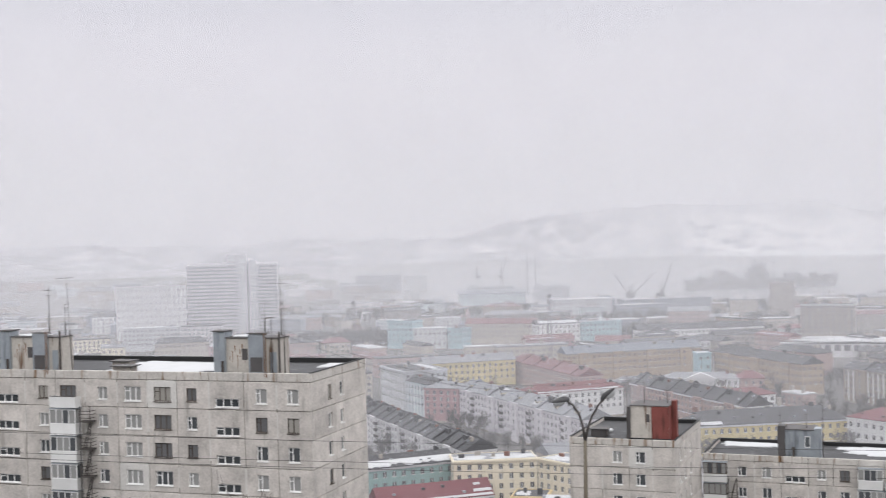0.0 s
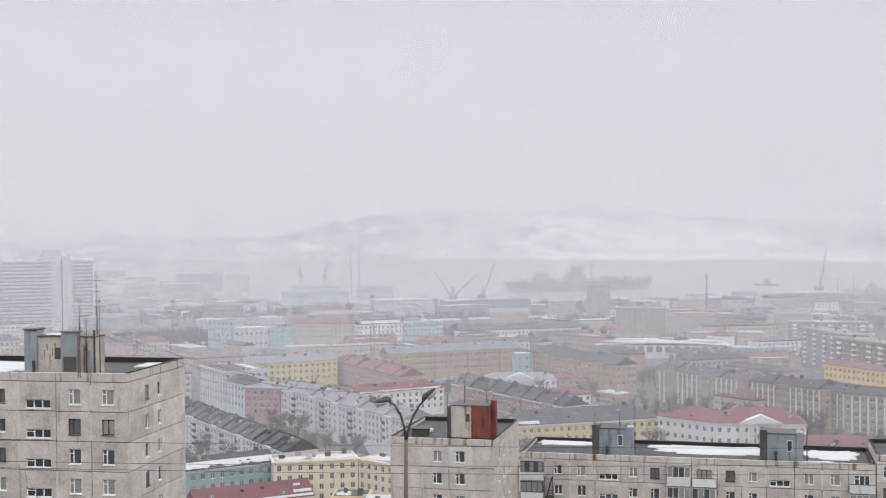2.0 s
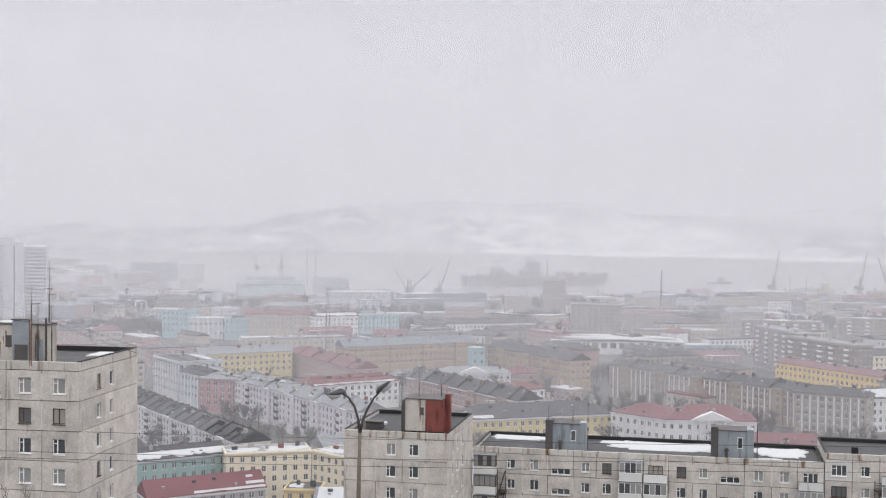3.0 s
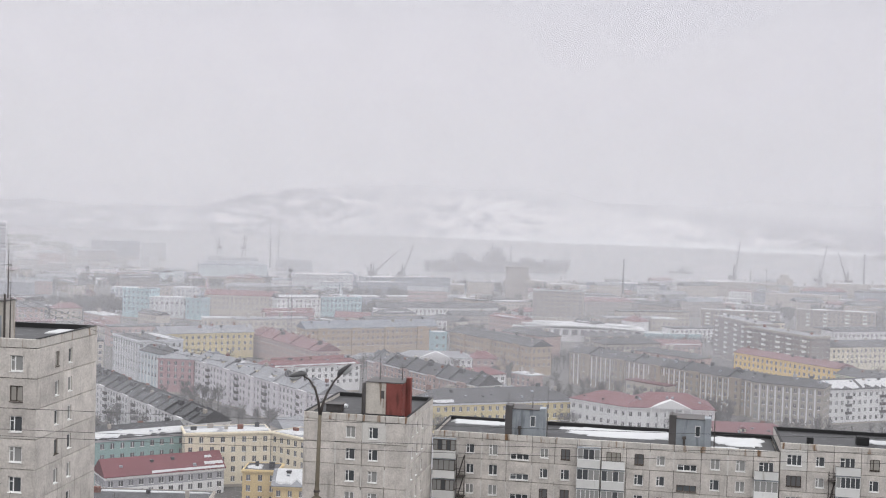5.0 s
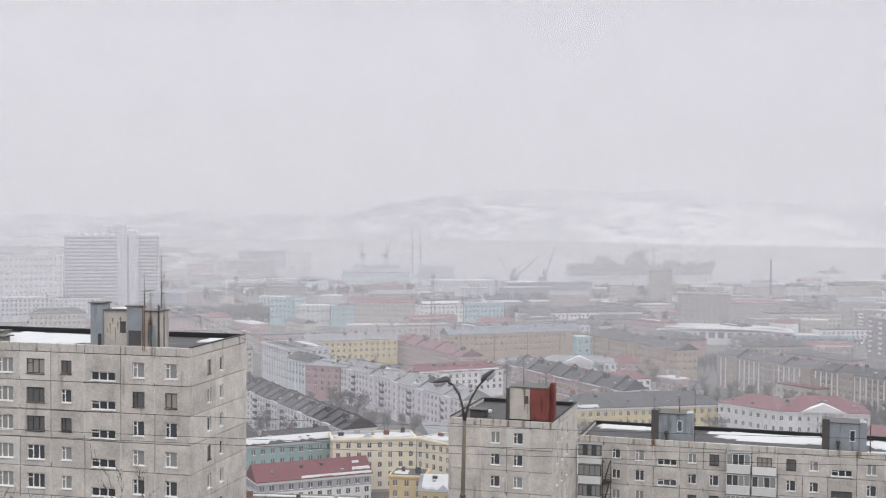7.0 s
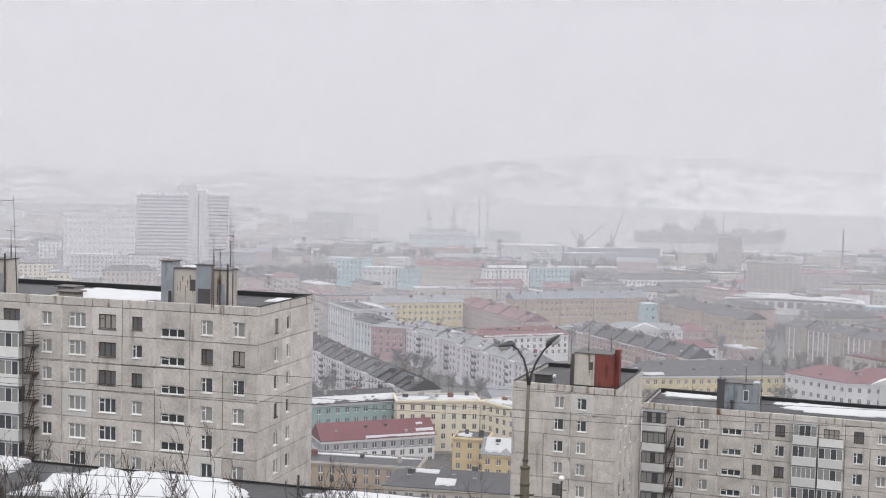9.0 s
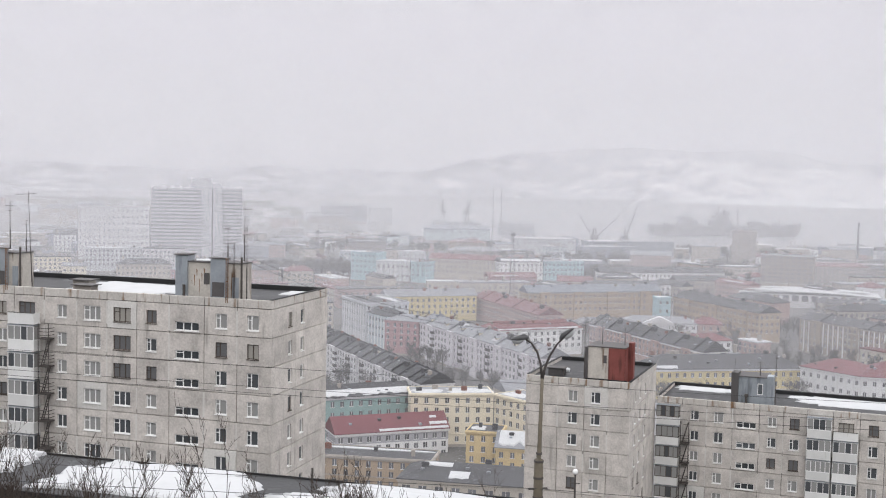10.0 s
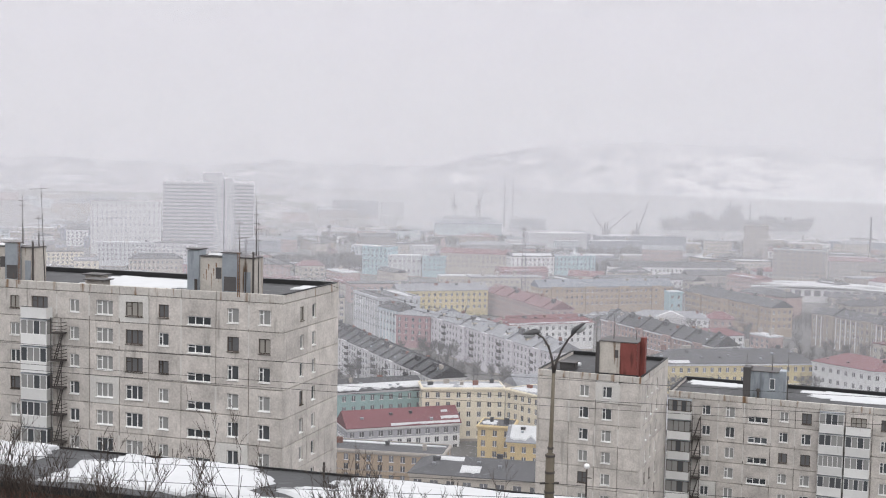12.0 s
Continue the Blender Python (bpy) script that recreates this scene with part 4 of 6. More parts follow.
def gable_roof(length, depth, h, rise, hip, over=0.5):
    """A roof of sheet with eaves; hip: how far its ends slope in."""
    bm = bmesh.new()
    x0, x1, y0, y1, ym = -over, length + over, -over, depth + over, depth / 2
    lo = [bm.verts.new(p) for p in ((x0, y0, h), (x1, y0, h), (x1, y1, h), (x0, y1, h))]
    up = [bm.verts.new(p) for p in ((x0, y0, h + 0.22), (x1, y0, h + 0.22), (x1, y1, h + 0.22), (x0, y1, h + 0.22))]
    r0, r1 = bm.verts.new((x0 + hip, ym, h + rise)), bm.verts.new((x1 - hip, ym, h + rise))
    for i in range(4):
        bm.faces.new((lo[i], lo[(i + 1) % 4], up[(i + 1) % 4], up[i]))
    bm.faces.new(lo[::-1])
    bm.faces.new((up[0], up[1], r1, r0))
    bm.faces.new((up[2], up[3], r0, r1))
    bm.faces.new((up[1], up[2], r1))
    bm.faces.new((up[3], up[0], r0))
    return bm


def roof_snow(length, depth, h, rise, f0, f1, a0, a1, rng, hip=0.0):
    """Snow that lies on the front slope between heights f0 and f1 of the slope, with a ragged lower rim."""
    bm = bmesh.new()
    n = max(6, int((a1 - a0) * length / 1.5))
    rows = []
    for k in range(n + 1):
        x = length * (a0 + (a1 - a0) * k / n)
        low = f0 + rng.uniform(0, 0.22) * (f1 - f0) + (0.3 * (f1 - f0) if rng.random() < 0.15 else 0)
        col = []
        for f, up in ((low, 0.26), (low + 0.06, 0.5), (f1, 0.5), (f1 + 0.02, 0.27)):
            col.append(bm.verts.new((x, -0.5 + (depth / 2 + 0.5) * f, h + 0.0 + (rise - 0.22) * f + up)))
        rows.append(col)
    for a, b in zip(rows, rows[1:]):
        for i in range(3):
            bm.faces.new((a[i], b[i], b[i + 1], a[i + 1]))
    return bm


def house(label, x, y, rz, length, depth, h, floors, wall, roof, roof_mat, rise=3.6, hip=None, snow=(), seed=0, bays=3.3, stacks=4, pilasters=False, balconies=0, z=None, name="house", win=(1.25, 1.75), ends=True, band=None, pediment=False, dormers=0, firewalls=0, balc="darksheet", projections=0):
    """A town house of several storeys with windows one by one. Local x along the front, y to the back."""
    rng = random.Random(seed * 7 + int(length))
    z = TOWN if z is None else z
    ho = thing(name, pose(x, y, z, 0, 0, rz), label, "house" if name == "house" else name.replace("_", " "), "town houses" if name == "house" else "")
    part("wall", boxes((0, length, 0, depth, -3, h)), M[wall], ho)
    part("plinth", boxes((-0.06, length + 0.06, -0.08, depth + 0.06, -3, 0.9)), M["stone_wall"], ho)
    part("cornice", boxes((-0.25, length + 0.25, -0.32, depth + 0.25, h - 0.75, h - 0.35), (-0.4, length + 0.4, -0.45, depth + 0.4, h - 0.35, h)), M[band or wall], ho)
    part("string_course", boxes((-0.1, length + 0.1, -0.12, depth + 0.1, 4.3, 4.55)), M[band or wall], ho)
    top = h + 0.02
    if roof == "flat":
        ro = part("roof", boxes((0.3, length - 0.3, 0.3, depth - 0.3, h + 0.002, h + 0.12)), M[roof_mat], ho)
        part("parapet", boxes((-0.1, length + 0.1, -0.1, 0.25, h + 0.002, h + 0.3), (-0.1, length + 0.1, depth - 0.25, depth + 0.1, h + 0.002, h + 0.3), (-0.1, 0.25, 0.25, depth - 0.25, h + 0.002, h + 0.3), (length - 0.25, length + 0.1, 0.25, depth - 0.25, h + 0.002, h + 0.3)), M[band or wall], ho)
        for i, (a0, a1, d0, d1) in enumerate(snow):
            part("snow", snow_patch(length * a0, length * a1, depth * d0, depth * d1, h + 0.124, random.Random(seed + i), 0.2), M["snow"], ho, "white snow on the roof")
    else:
        hp = (depth / 2 if roof == "hip" else 0.0) if hip is None else hip
        ro = part("roof", gable_roof(length, depth, top, rise, hp), M[roof_mat], ho)
        for f0, f1, a0, a1 in snow:
            part("snow", roof_snow(length, depth, top, rise, f0, f1, a0, a1, rng), M["snow"], ho, "ragged white snow on the roof slope")
    for k in range(stacks):
        cx, cy = length * (k + rng.uniform(0.3, 0.7)) / max(1, stacks), depth * rng.choice((0.36, 0.5, 0.62))
        zz = h + 0.1 if roof == "flat" else h + rise * (1 - abs(cy / depth - 0.5) * 2) - 0.4
        w = rng.uniform(0.5, 1.1)
        part("chimney", boxes((cx - w, cx + w, cy - 0.45, cy + 0.45, zz, zz + rng.uniform(1.2, 2.0)), (cx - w - 0.12, cx + w + 0.12, cy - 0.57, cy + 0.57, zz + 1.1, zz + 1.22)), M[rng.choice(("slate", "brick", "stone_wall"))], ho)
    if y < 660 and roof != "flat":
        for k in range(max(2, int(length / 9))):
            cx, cy = length * (k + rng.random()) / max(2, int(length / 9)), depth * rng.uniform(0.12, 0.4)
            zz = h + rise * cy / depth * 2
            part("roof_hatch", boxes((cx - 0.5, cx + 0.5, cy - 0.5, cy + 0.6, zz - 0.3, zz + rng.uniform(0.5, 0.9))), M[rng.choice(("slate", "grey_roof", "zinc"))], ho)
    for k in range(firewalls):
        cx = length * (k + rng.uniform(0.35, 0.65)) / firewalls
        t = rng.uniform(0.25, 0.5)
        up = rng.uniform(0.6, 1.3)
        bm = bmesh.new()
        pts = [(-0.5, h + 0.1), (depth / 2, h + rise - 0.1), (depth + 0.5, h + 0.1), (depth + 0.5, h + 0.1 + up), (depth / 2, h + rise + up), (-0.5, h + 0.1 + up)]
        sides = [[bm.verts.new((cx + d, py, pz)) for py, pz in pts] for d in (-t, t)]
        for q in range(6):
            bm.faces.new((sides[0][q], sides[0][(q + 1) % 6], sides[1][(q + 1) % 6], sides[1][q]))
        for quad in ((0, 1, 4, 5), (1, 2, 3, 4)):
            bm.faces.new([sides[0][q] for q in quad][::-1])
            bm.faces.new([sides[1][q] for q in quad])
        part("fire_wall", bm, M[roof_mat], ho)
        if k % 2:
            part("chimney", boxes((cx + 1.5, cx + 5, depth * 0.3, depth * 0.3 + 1.2, h + rise * 0.4, h + rise + rng.uniform(0, 1.2))), M["slate"], ho)
    for k in range(dormers):
        cx = length * (k + 0.5) / dormers
        dz = h + rise * 0.28
        bm = prism(bmesh.new(), [(cx - 1.2, depth * 0.14), (cx + 1.2, depth * 0.14), (cx + 1.2, depth * 0.4), (cx - 1.2, depth * 0.4)], dz, dz + 1.5)
        d = part("dormer", bm, M["cream_wall"], ho)
        bm = bmesh.new()
        v = [bm.verts.new(p) for p in ((cx - 1.5, depth * 0.1, dz + 1.5), (cx + 1.5, depth * 0.1, dz + 1.5), (cx, depth * 0.1, dz + 2.5), (cx - 1.5, depth * 0.42, dz + 1.5), (cx + 1.5, depth * 0.42, dz + 1.5), (cx, depth * 0.42, dz + 2.5))]
        for q in ((0, 1, 2), (5, 4, 3), (1, 4, 5, 2), (0, 2, 5, 3), (0, 3, 4, 1)):
            bm.faces.new([v[i] for i in q])
        part("dormer_roof", bm, M[roof_mat], d)
        part("pane", boxes((cx - 0.45, cx + 0.45, depth * 0.14 - 0.05, depth * 0.14 - 0.004, dz + 0.3, dz + 1.3)), M["far_window"], d)
    if pediment:
        mid, hw = length * 0.5, min(9.0, length * 0.3)
        bm = bmesh.new()
        v = [bm.verts.new(p) for p in ((mid - hw, -1.0, h), (mid + hw, -1.0, h), (mid, -1.0, h + 3.6), (mid - hw, 3, h), (mid + hw, 3, h), (mid, 3, h + 3.6))]
        for q in ((0, 1, 2), (5, 4, 3), (1, 4, 5, 2), (0, 2, 5, 3), (0, 3, 4, 1)):
            bm.faces.new([v[i] for i in q])
        part("pediment", bm, M["white_wall"], ho, "white gabled pediment")
        for k in range(6):
            cx = mid - hw + 0.8 + (2 * hw - 1.6) * k / 5
            part("column", rod(bmesh.new(), (cx, -0.6, 0), (cx, -0.6, h), 0.45, 0.38, 8), M["white_wall"], ho)
    fh = (h - 1.6) / floors
    wm = far_window(*win)
    outs = [(length * (k + 0.5) / projections - 3.2, length * (k + 0.5) / projections + 3.2) for k in range(projections)]
    for a, c in outs:
        part("bay", boxes((a, c, -0.9, -0.004, -3, h - 0.36), (a - 0.2, c + 0.2, -1.15, -0.46, h - 0.35, h + 0.25)), M[wall], ho, "projecting bay of the front")
    faces = [(pose(0, 0, 0), length)]
    if ends:
        faces.append((pose(length, 0, 0, 0, 0, 90), depth) if rz < -math.degrees(math.atan2(x, y)) else (pose(0, depth, 0, 0, 0, -90), depth))
    far_rows = []
    for turn, span in faces:
        cols = max(1, int(span / bays))
        for c in range(cols):
            cx = span * (c + 0.5) / cols
            for f in range(1 if y > 590 and floors > 2 else 0, floors):
                if y < 760:
                    part("window", wm, None, ho, m=turn @ pose(cx, -0.9 if turn is faces[0][0] and any(a < cx - win[0] / 2 and cx + win[0] / 2 < c for a, c in outs) else 0, 1.0 + fh * (f + 0.52)))
                else:
                    zc, at = 1.0 + fh * (f + 0.52), turn.to_translation()
                    edge = (cx - win[0] / 2, cx + win[0] / 2)
                    if turn is faces[0][0]:
                        far_rows.append((*edge, -0.05, 0.01, zc - win[1] / 2, zc + win[1] / 2))
                    elif at.x > 1:
                        far_rows.append((length - 0.01, length + 0.05, *edge, zc - win[1] / 2, zc + win[1] / 2))
                    else:
                        far_rows.append((-0.05, 0.01, *edge, zc - win[1] / 2, zc + win[1] / 2))
            if pilasters and turn is faces[0][0] and c:
                part("pilaster", boxes((span * c / cols - 0.3, span * c / cols + 0.3, -0.22, 0.02, 1.0, h - 0.8)), M["white_wall"], ho)
        if turn is faces[0][0]:
            for k in range(balconies):
                cx = span * (int(cols * (k + 0.5) / balconies) + 0.5) / cols
                for f in range(1, floors):
                    zz = 1.0 + fh * f + 0.1
                    part("balcony", boxes((cx - 1.5, cx + 1.5, -1.0, -0.01, zz, zz + 0.15), (cx - 1.5, cx + 1.5, -1.0, -0.9, zz + 0.15, zz + 1.25), (cx - 1.5, cx - 1.4, -0.9, -0.01, zz + 0.15, zz + 1.25), (cx + 1.4, cx + 1.5, -0.9, -0.01, zz + 0.15, zz + 1.25)), M[balc], ho)
    if far_rows:
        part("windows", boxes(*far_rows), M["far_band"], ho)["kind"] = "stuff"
    return ho


# the near streets below the hill
house("teal four-storey house with a dark roof and snow along its eaves", -40, 409.6, 23, 37, 13, 16, 4, "teal_wall", "gable", "slate", 3.4, snow=((0.0, 0.5, 0.02, 0.99),), seed=1, band="pale_wall", stacks=4)
house("cream four-storey house with snow on its flat roof", -6, 412, 6, 28, 13, 18, 5, "cream_wall", "flat", "grey_roof", seed=2, snow=((0.03, 0.4, 0.1, 0.6), (0.45, 0.98, 0.1, 0.7)), stacks=5)
house("cream wing of a four-storey house", 22.2, 415.3, -52, 17, 13, 17.9, 5, "cream_wall", "flat", "grey_roof", seed=3, snow=((0.05, 0.6, 0.1, 0.6),), stacks=2)
red_house = house("white house with a grey top floor and red sheet roof", -29.5, 392.5, 20, 38.5, 12, 10.5, 3, "white_wall", "gable", "red_roof", 4.8, z=21.5, snow=((0.02, 0.12, 0.38, 1.0), (0.24, 0.38, 0.84, 1.0), (0.62, 0.72, 0.86, 0.92)), seed=4, stacks=0, bays=3.0, win=(1.4, 1.7))
part("upper_floor", boxes((-0.012, 38.512, -0.012, 12.012, 7.0, 9.74)), M["dim_wall"], red_house, "grey painted top floor")
house("small yellow house with a snowy sloping roof", 12, 386, -12, 11, 11, 11.5, 3, "gold_wall", "flat", "slate", seed=5, snow=((0.1, 0.5, 0.2, 0.7),), stacks=2)
house("yellow annexe with thick snow on its roof", 21, 379, -12, 14, 11, 8, 2, "gold_wall", "gable", "grey_roof", 4.4, snow=((0.0, 0.95, 0.05, 0.97),), seed=6, stacks=1)
house("ochre three-storey house with a grey flat roof", -52, 361, -10, 54, 13, 10, 3, "ochre_wall", "flat", "slate", seed=7, band="stone_wall", snow=((0.35, 0.95, 0.72, 0.86),), stacks=4)
house("beige low house with a dark felt roof", -8, 335.5, -12, 46, 20, 9, 2, "beige_wall", "hip", "slate", 3.2, snow=((0.15, 0.5, 0.3, 0.42), (0.72, 0.9, 0.12, 0.3)), seed=8, bays=4.2, win=(2.2, 1.7), stacks=3)
house("grey terrace with dark broken roofs and balconies", -58.6, 575, -66.5, 140, 13, 15, 5, "grey_wall", "gable", "slate", 4.0, seed=9, stacks=14, balconies=8, firewalls=17, projections=5)
house("long lilac-grey five-storey terrace with sheet roofs", -5, 606, -65, 118, 14, 17, 5, "lilac_wall", "gable", "grey_roof", 4.2, seed=10, stacks=9, dormers=7, firewalls=5, snow=((0.5, 0.85, 0.3, 0.36), (0.2, 0.5, 0.62, 0.66)), balconies=4, projections=5)
house("faded pink five-storey house in a terrace", -22.5, 612, -21, 18, 14, 17, 5, "pink_wall", "hip", "grey_roof", 2.8, seed=11, stacks=2)
house("pale blue house with a dark hipped roof", -33.5, 640, -60, 24, 13, 17.5, 4, "blue_wall", "hip", "slate", 3.4, seed=12, stacks=1, pilasters=True)
house("white stone palace with tall pilasters and flat roof", -48, 671, -66, 36, 24, 22, 5, "pale_wall", "flat", "slate", seed=13, pilasters=True, stacks=3, snow=((0.1, 0.9, 0.7, 0.9),))
house("pale yellow four-storey house with a grey roof", -26, 725, 17, 56, 13, 16, 4, "straw_wall", "gable", "grey_roof", 4.0, seed=14, stacks=8)
house("rose house with a brown red roof", 27, 753, -70, 92, 14, 14, 4, "rose_wall", "gable", "rust_roof", 4.4, seed=15, stacks=9, firewalls=4)
house("white house with a red sheet roof and snow", 28, 599, 22, 52, 13, 14, 4, "white_wall", "hip", "rust_roof", 4.0, seed=16, stacks=5, snow=((0.0, 0.12, 0.1, 0.95),))
house("long ochre four-storey house with a blue grey roof", 59, 753, 17, 90, 14, 17, 4, "ochre_wall", "gable", "blue_roof", 4.2, seed=17, stacks=8, band="stone_wall", projections=4)
house("ochre terrace with a slate roof", 147, 747, -68, 84, 14, 17, 4, "ochre_wall", "gable", "slate", 4.2, seed=18, stacks=8, projections=3)
house("rose terrace with dark patched roofs", 83, 642, -67, 100, 13, 13, 4, "rose_wall", "gable", "slate", 5.0, seed=19, stacks=12, firewalls=7, band="white_wall", projections=4)
house("white house with a gabled portico", 104, 670, -9, 40, 14, 11, 3, "white_wall", "hip", "grey_roof", 3.2, seed=20, stacks=3, pediment=True)
house("small house with a red hipped roof", 142, 666, -12, 15, 12, 11, 3, "rose_wall", "hip", "red_roof", 3.6, seed=21, stacks=1)
house("light blue stair tower with a snowy top", 136, 741, 10, 8.5, 8, 17, 3, "aqua_wall", "flat", "slate", seed=22, snow=((0.05, 0.95, 0.05, 0.95),), stacks=0, ends=False)
house("yellow three-storey house with a broad dark roof", 90, 501, 9, 66, 18, 13, 3, "straw_wall", "hip", "slate", 5.0, seed=23, stacks=8, band="white_wall", snow=((0.02, 0.2, 0.02, 0.18),))
house("white side wing with a red roof", 153, 507, -54, 29, 20, 14.6, 3, "white_wall", "hip", "red_roof", 4.0, seed=24, stacks=0, pilasters=True)
house("white theatre-like house with portico and red roof", 170, 484, -14, 36, 22, 14.6, 3, "white_wall", "hip", "red_roof", 5.2, seed=25, stacks=2, pediment=True)
house("long beige five-storey terrace with white pilasters and dark roof", 194, 647, -62, 124, 14, 17.4, 5, "tan_wall", "gable", "slate", 3.4, seed=26, stacks=14, firewalls=4, band="stone_wall", projections=5, pilasters=True)
house("beige corner house with white pilasters", 246.5, 531, -40, 32, 15, 18.3, 5, "stone_wall", "hip", "slate", 3.2, seed=27, stacks=3, pilasters=True)
house("bright yellow four-storey house with a red roof", 298, 667, -69, 74, 14, 15.4, 4, "amber_wall", "gable", "rust_roof", 2.6, seed=28, stacks=12)
house("pale green house with a dark roof", 324, 598, -74, 44, 14, 13, 3, "mint_wall", "gable", "slate", 3.6, seed=29, stacks=5)
house("cream four-storey house with a slate roof", 352, 695, 8, 70, 14, 15, 4, "cream_wall", "gable", "slate", 3.8, seed=30, stacks=6)
house("white four-storey house with drifts of snow on its roof", 279, 521, 12, 60, 14, 16, 4, "white_wall", "gable", "slate", 4.2, seed=31, stacks=6, snow=((0.02, 0.8, 0.0, 0.3), (0.02, 0.85, 0.33, 0.68), (0.02, 0.8, 0.7, 1.0)), balconies=3)
house("low house with a red roof and small dormers", 190, 462, -16, 40, 16, 7.5, 2, "cream_wall", "hip", "red_roof", 4.4, seed=32, stacks=2, dormers=3)
house("brown brick block with white balconies", 331, 775, -88, 62, 14, 27, 8, "brown_wall", "flat", "grey_roof", seed=33, stacks=3, balconies=5, band="stone_wall", win=(1.5, 1.5), balc="balcony")
house("brown brick block with white balconies", 325, 713, -77, 60, 14, 26, 8, "brown_wall", "flat", "grey_roof", seed=34, stacks=3, balconies=5, band="stone_wall", win=(1.5, 1.5), balc="balcony")

house("rose house with a red roof and strips of snow", 258, 772, -4, 62, 12, 7.5, 2, "rose_wall", "gable", "rust_roof", 3.2, seed=35, stacks=4, snow=((0.0, 0.14, 0.05, 0.5), (0.0, 0.12, 0.6, 0.98)))
house("low blue hall under smooth white snow", 312, 852, -6, 41, 16, 6, 1, "aqua_wall", "flat", "blue_roof", seed=36, stacks=0, bays=5, snow=((0.02, 0.98, 0.04, 0.96),))

# the middle distance
house("nine-storey office block with pale floor bands", 264, 991, -21, 41, 16, 27, 8, "stone_wall", "flat", "slate", seed=40, stacks=5, bays=4.2, win=(2.6, 1.7), name="office_block", band="pale_wall")
house("teal corner house with a tall portal", -64, 985, -28, 23, 16, 23, 5, "aqua_wall", "flat", "slate", seed=41, stacks=1, snow=((0.1, 0.5, 0.1, 0.9),))
house("pale colonnaded hall with a snowy roof", -43, 972, 6, 26, 14, 17, 2, "pale_wall", "flat", "slate", seed=42, stacks=0, pilasters=True, snow=((0.02, 0.98, 0.05, 0.95),))
house("teal corner house on a street", -16, 970, -30, 13, 14, 17, 4, "aqua_wall", "flat", "slate", seed=43, stacks=1)
house("cream four-storey house with a dark roof", -2, 1010, -14, 58, 15, 17, 4, "beige_wall", "gable", "rust_roof", 4, seed=44, stacks=5)
house("white four-storey house with snow along its eaves", 54, 983, 12, 36, 14, 17, 4, "white_wall", "gable", "slate", 3.6, seed=45, stacks=5, snow=((0.05, 0.6, 0.05, 0.95),))
house("light blue four-storey house", 90, 990, 14, 34, 14, 17.5, 4, "aqua_wall", "flat", "grey_roof", seed=46, stacks=2)
house("long white three-storey house with a dark roof", 130, 952, 8, 100, 14, 13, 3, "white_wall", "gable", "slate", 4.0, seed=47, stacks=7)
house("long white six-storey slab with arches below", -318, 1118, 12, 62, 15, 49, 8, "white_wall", "flat", "slate", seed=48, stacks=0, bays=4.0, win=(1.0, 2.0), z=TOWN)
house("rose house with a pale base", -155, 880, 8, 46, 14, 16, 4, "rose_wall", "gable", "slate", 3.6, seed=49, stacks=3)
house("pink low house with grey roof", -190, 905, 5, 30, 14, 13, 3, "pink_wall", "hip", "grey_roof", 3.2, seed=50, stacks=3, snow=((0.2, 0.7, 0.1, 0.6),))
house("grey house with a dark roof", -236, 930, 12, 40, 15, 14, 3, "beige_wall", "hip", "slate", 4, seed=51, stacks=3)
house("white house with small windows", -282, 1010, 6, 44, 14, 20, 5, "pale_wall", "flat", "grey_roof", seed=52, stacks=3, snow=((0.1, 0.7, 0.1, 0.8),))
house("long dark warehouse with a snowy edge", 160, 1265, 10, 92, 26, 17, 4, "steel_wall", "flat", "slate", seed=53, stacks=4, snow=((0.05, 0.4, 0.3, 0.9), (0.5, 0.9, 0.55, 0.9)), bays=3.6)
house("long pavilion with two snowy roofs", 90, 1297, 6, 62, 24, 17, 2, "pale_wall", "flat", "slate", seed=54, stacks=0, snow=((0.0, 1.0, 0.0, 0.9),), bays=5)
house("grey tower block beside the harbour", 292, 1205, -14, 23, 16, 34, 10, "stone_wall", "flat", "slate", seed=55, stacks=2, bays=4)
house("blue-grey harbour shed with a snowy roof", 432, 1384, -14, 92, 24, 9, 2, "steel_wall", "flat", "blue_roof", seed=56, stacks=0, snow=((0.45, 0.98, 0.1, 0.9),), bays=8)
house("pale block of flats on the harbour street", 560, 1180, -20, 70, 15, 14, 4, "beige_wall", "flat", "grey_roof", seed=57, stacks=4, bays=4)
house("pale block of flats on the harbour street", 478, 950, -24, 62, 15, 17, 5, "stone_wall", "flat", "grey_roof", seed=58, stacks=4, snow=((0.2, 0.4, 0.1, 0.9), (0.6, 0.9, 0.1, 0.9)), balconies=4, balc="balcony")
house("pale block of flats with white balconies", 384, 925, -24, 60, 15, 18, 6, "stone_wall", "flat", "grey_roof", seed=59, stacks=4, balconies=5, balc="balcony", snow=((0.3, 0.6, 0.1, 0.9),))
house("long pale blue dockside hall", -10, 1490, 2, 80, 40, 15, 2, "blue_wall", "gable", "blue_roof", 4, seed=60, stacks=0, bays=9)
house("dark harbour hall with a snowy ridge", -205, 2290, 4, 84, 40, 30, 3, "steel_wall", "flat", "slate", seed=61, stacks=1, snow=((0.4, 0.8, 0.1, 0.9),), bays=7, z=4)
house("pale harbour hall beside a dark one", -116, 2290, 4, 42, 34, 28, 4, "pale_wall", "flat", "grey_roof", seed=62, stacks=2, bays=6, z=4)


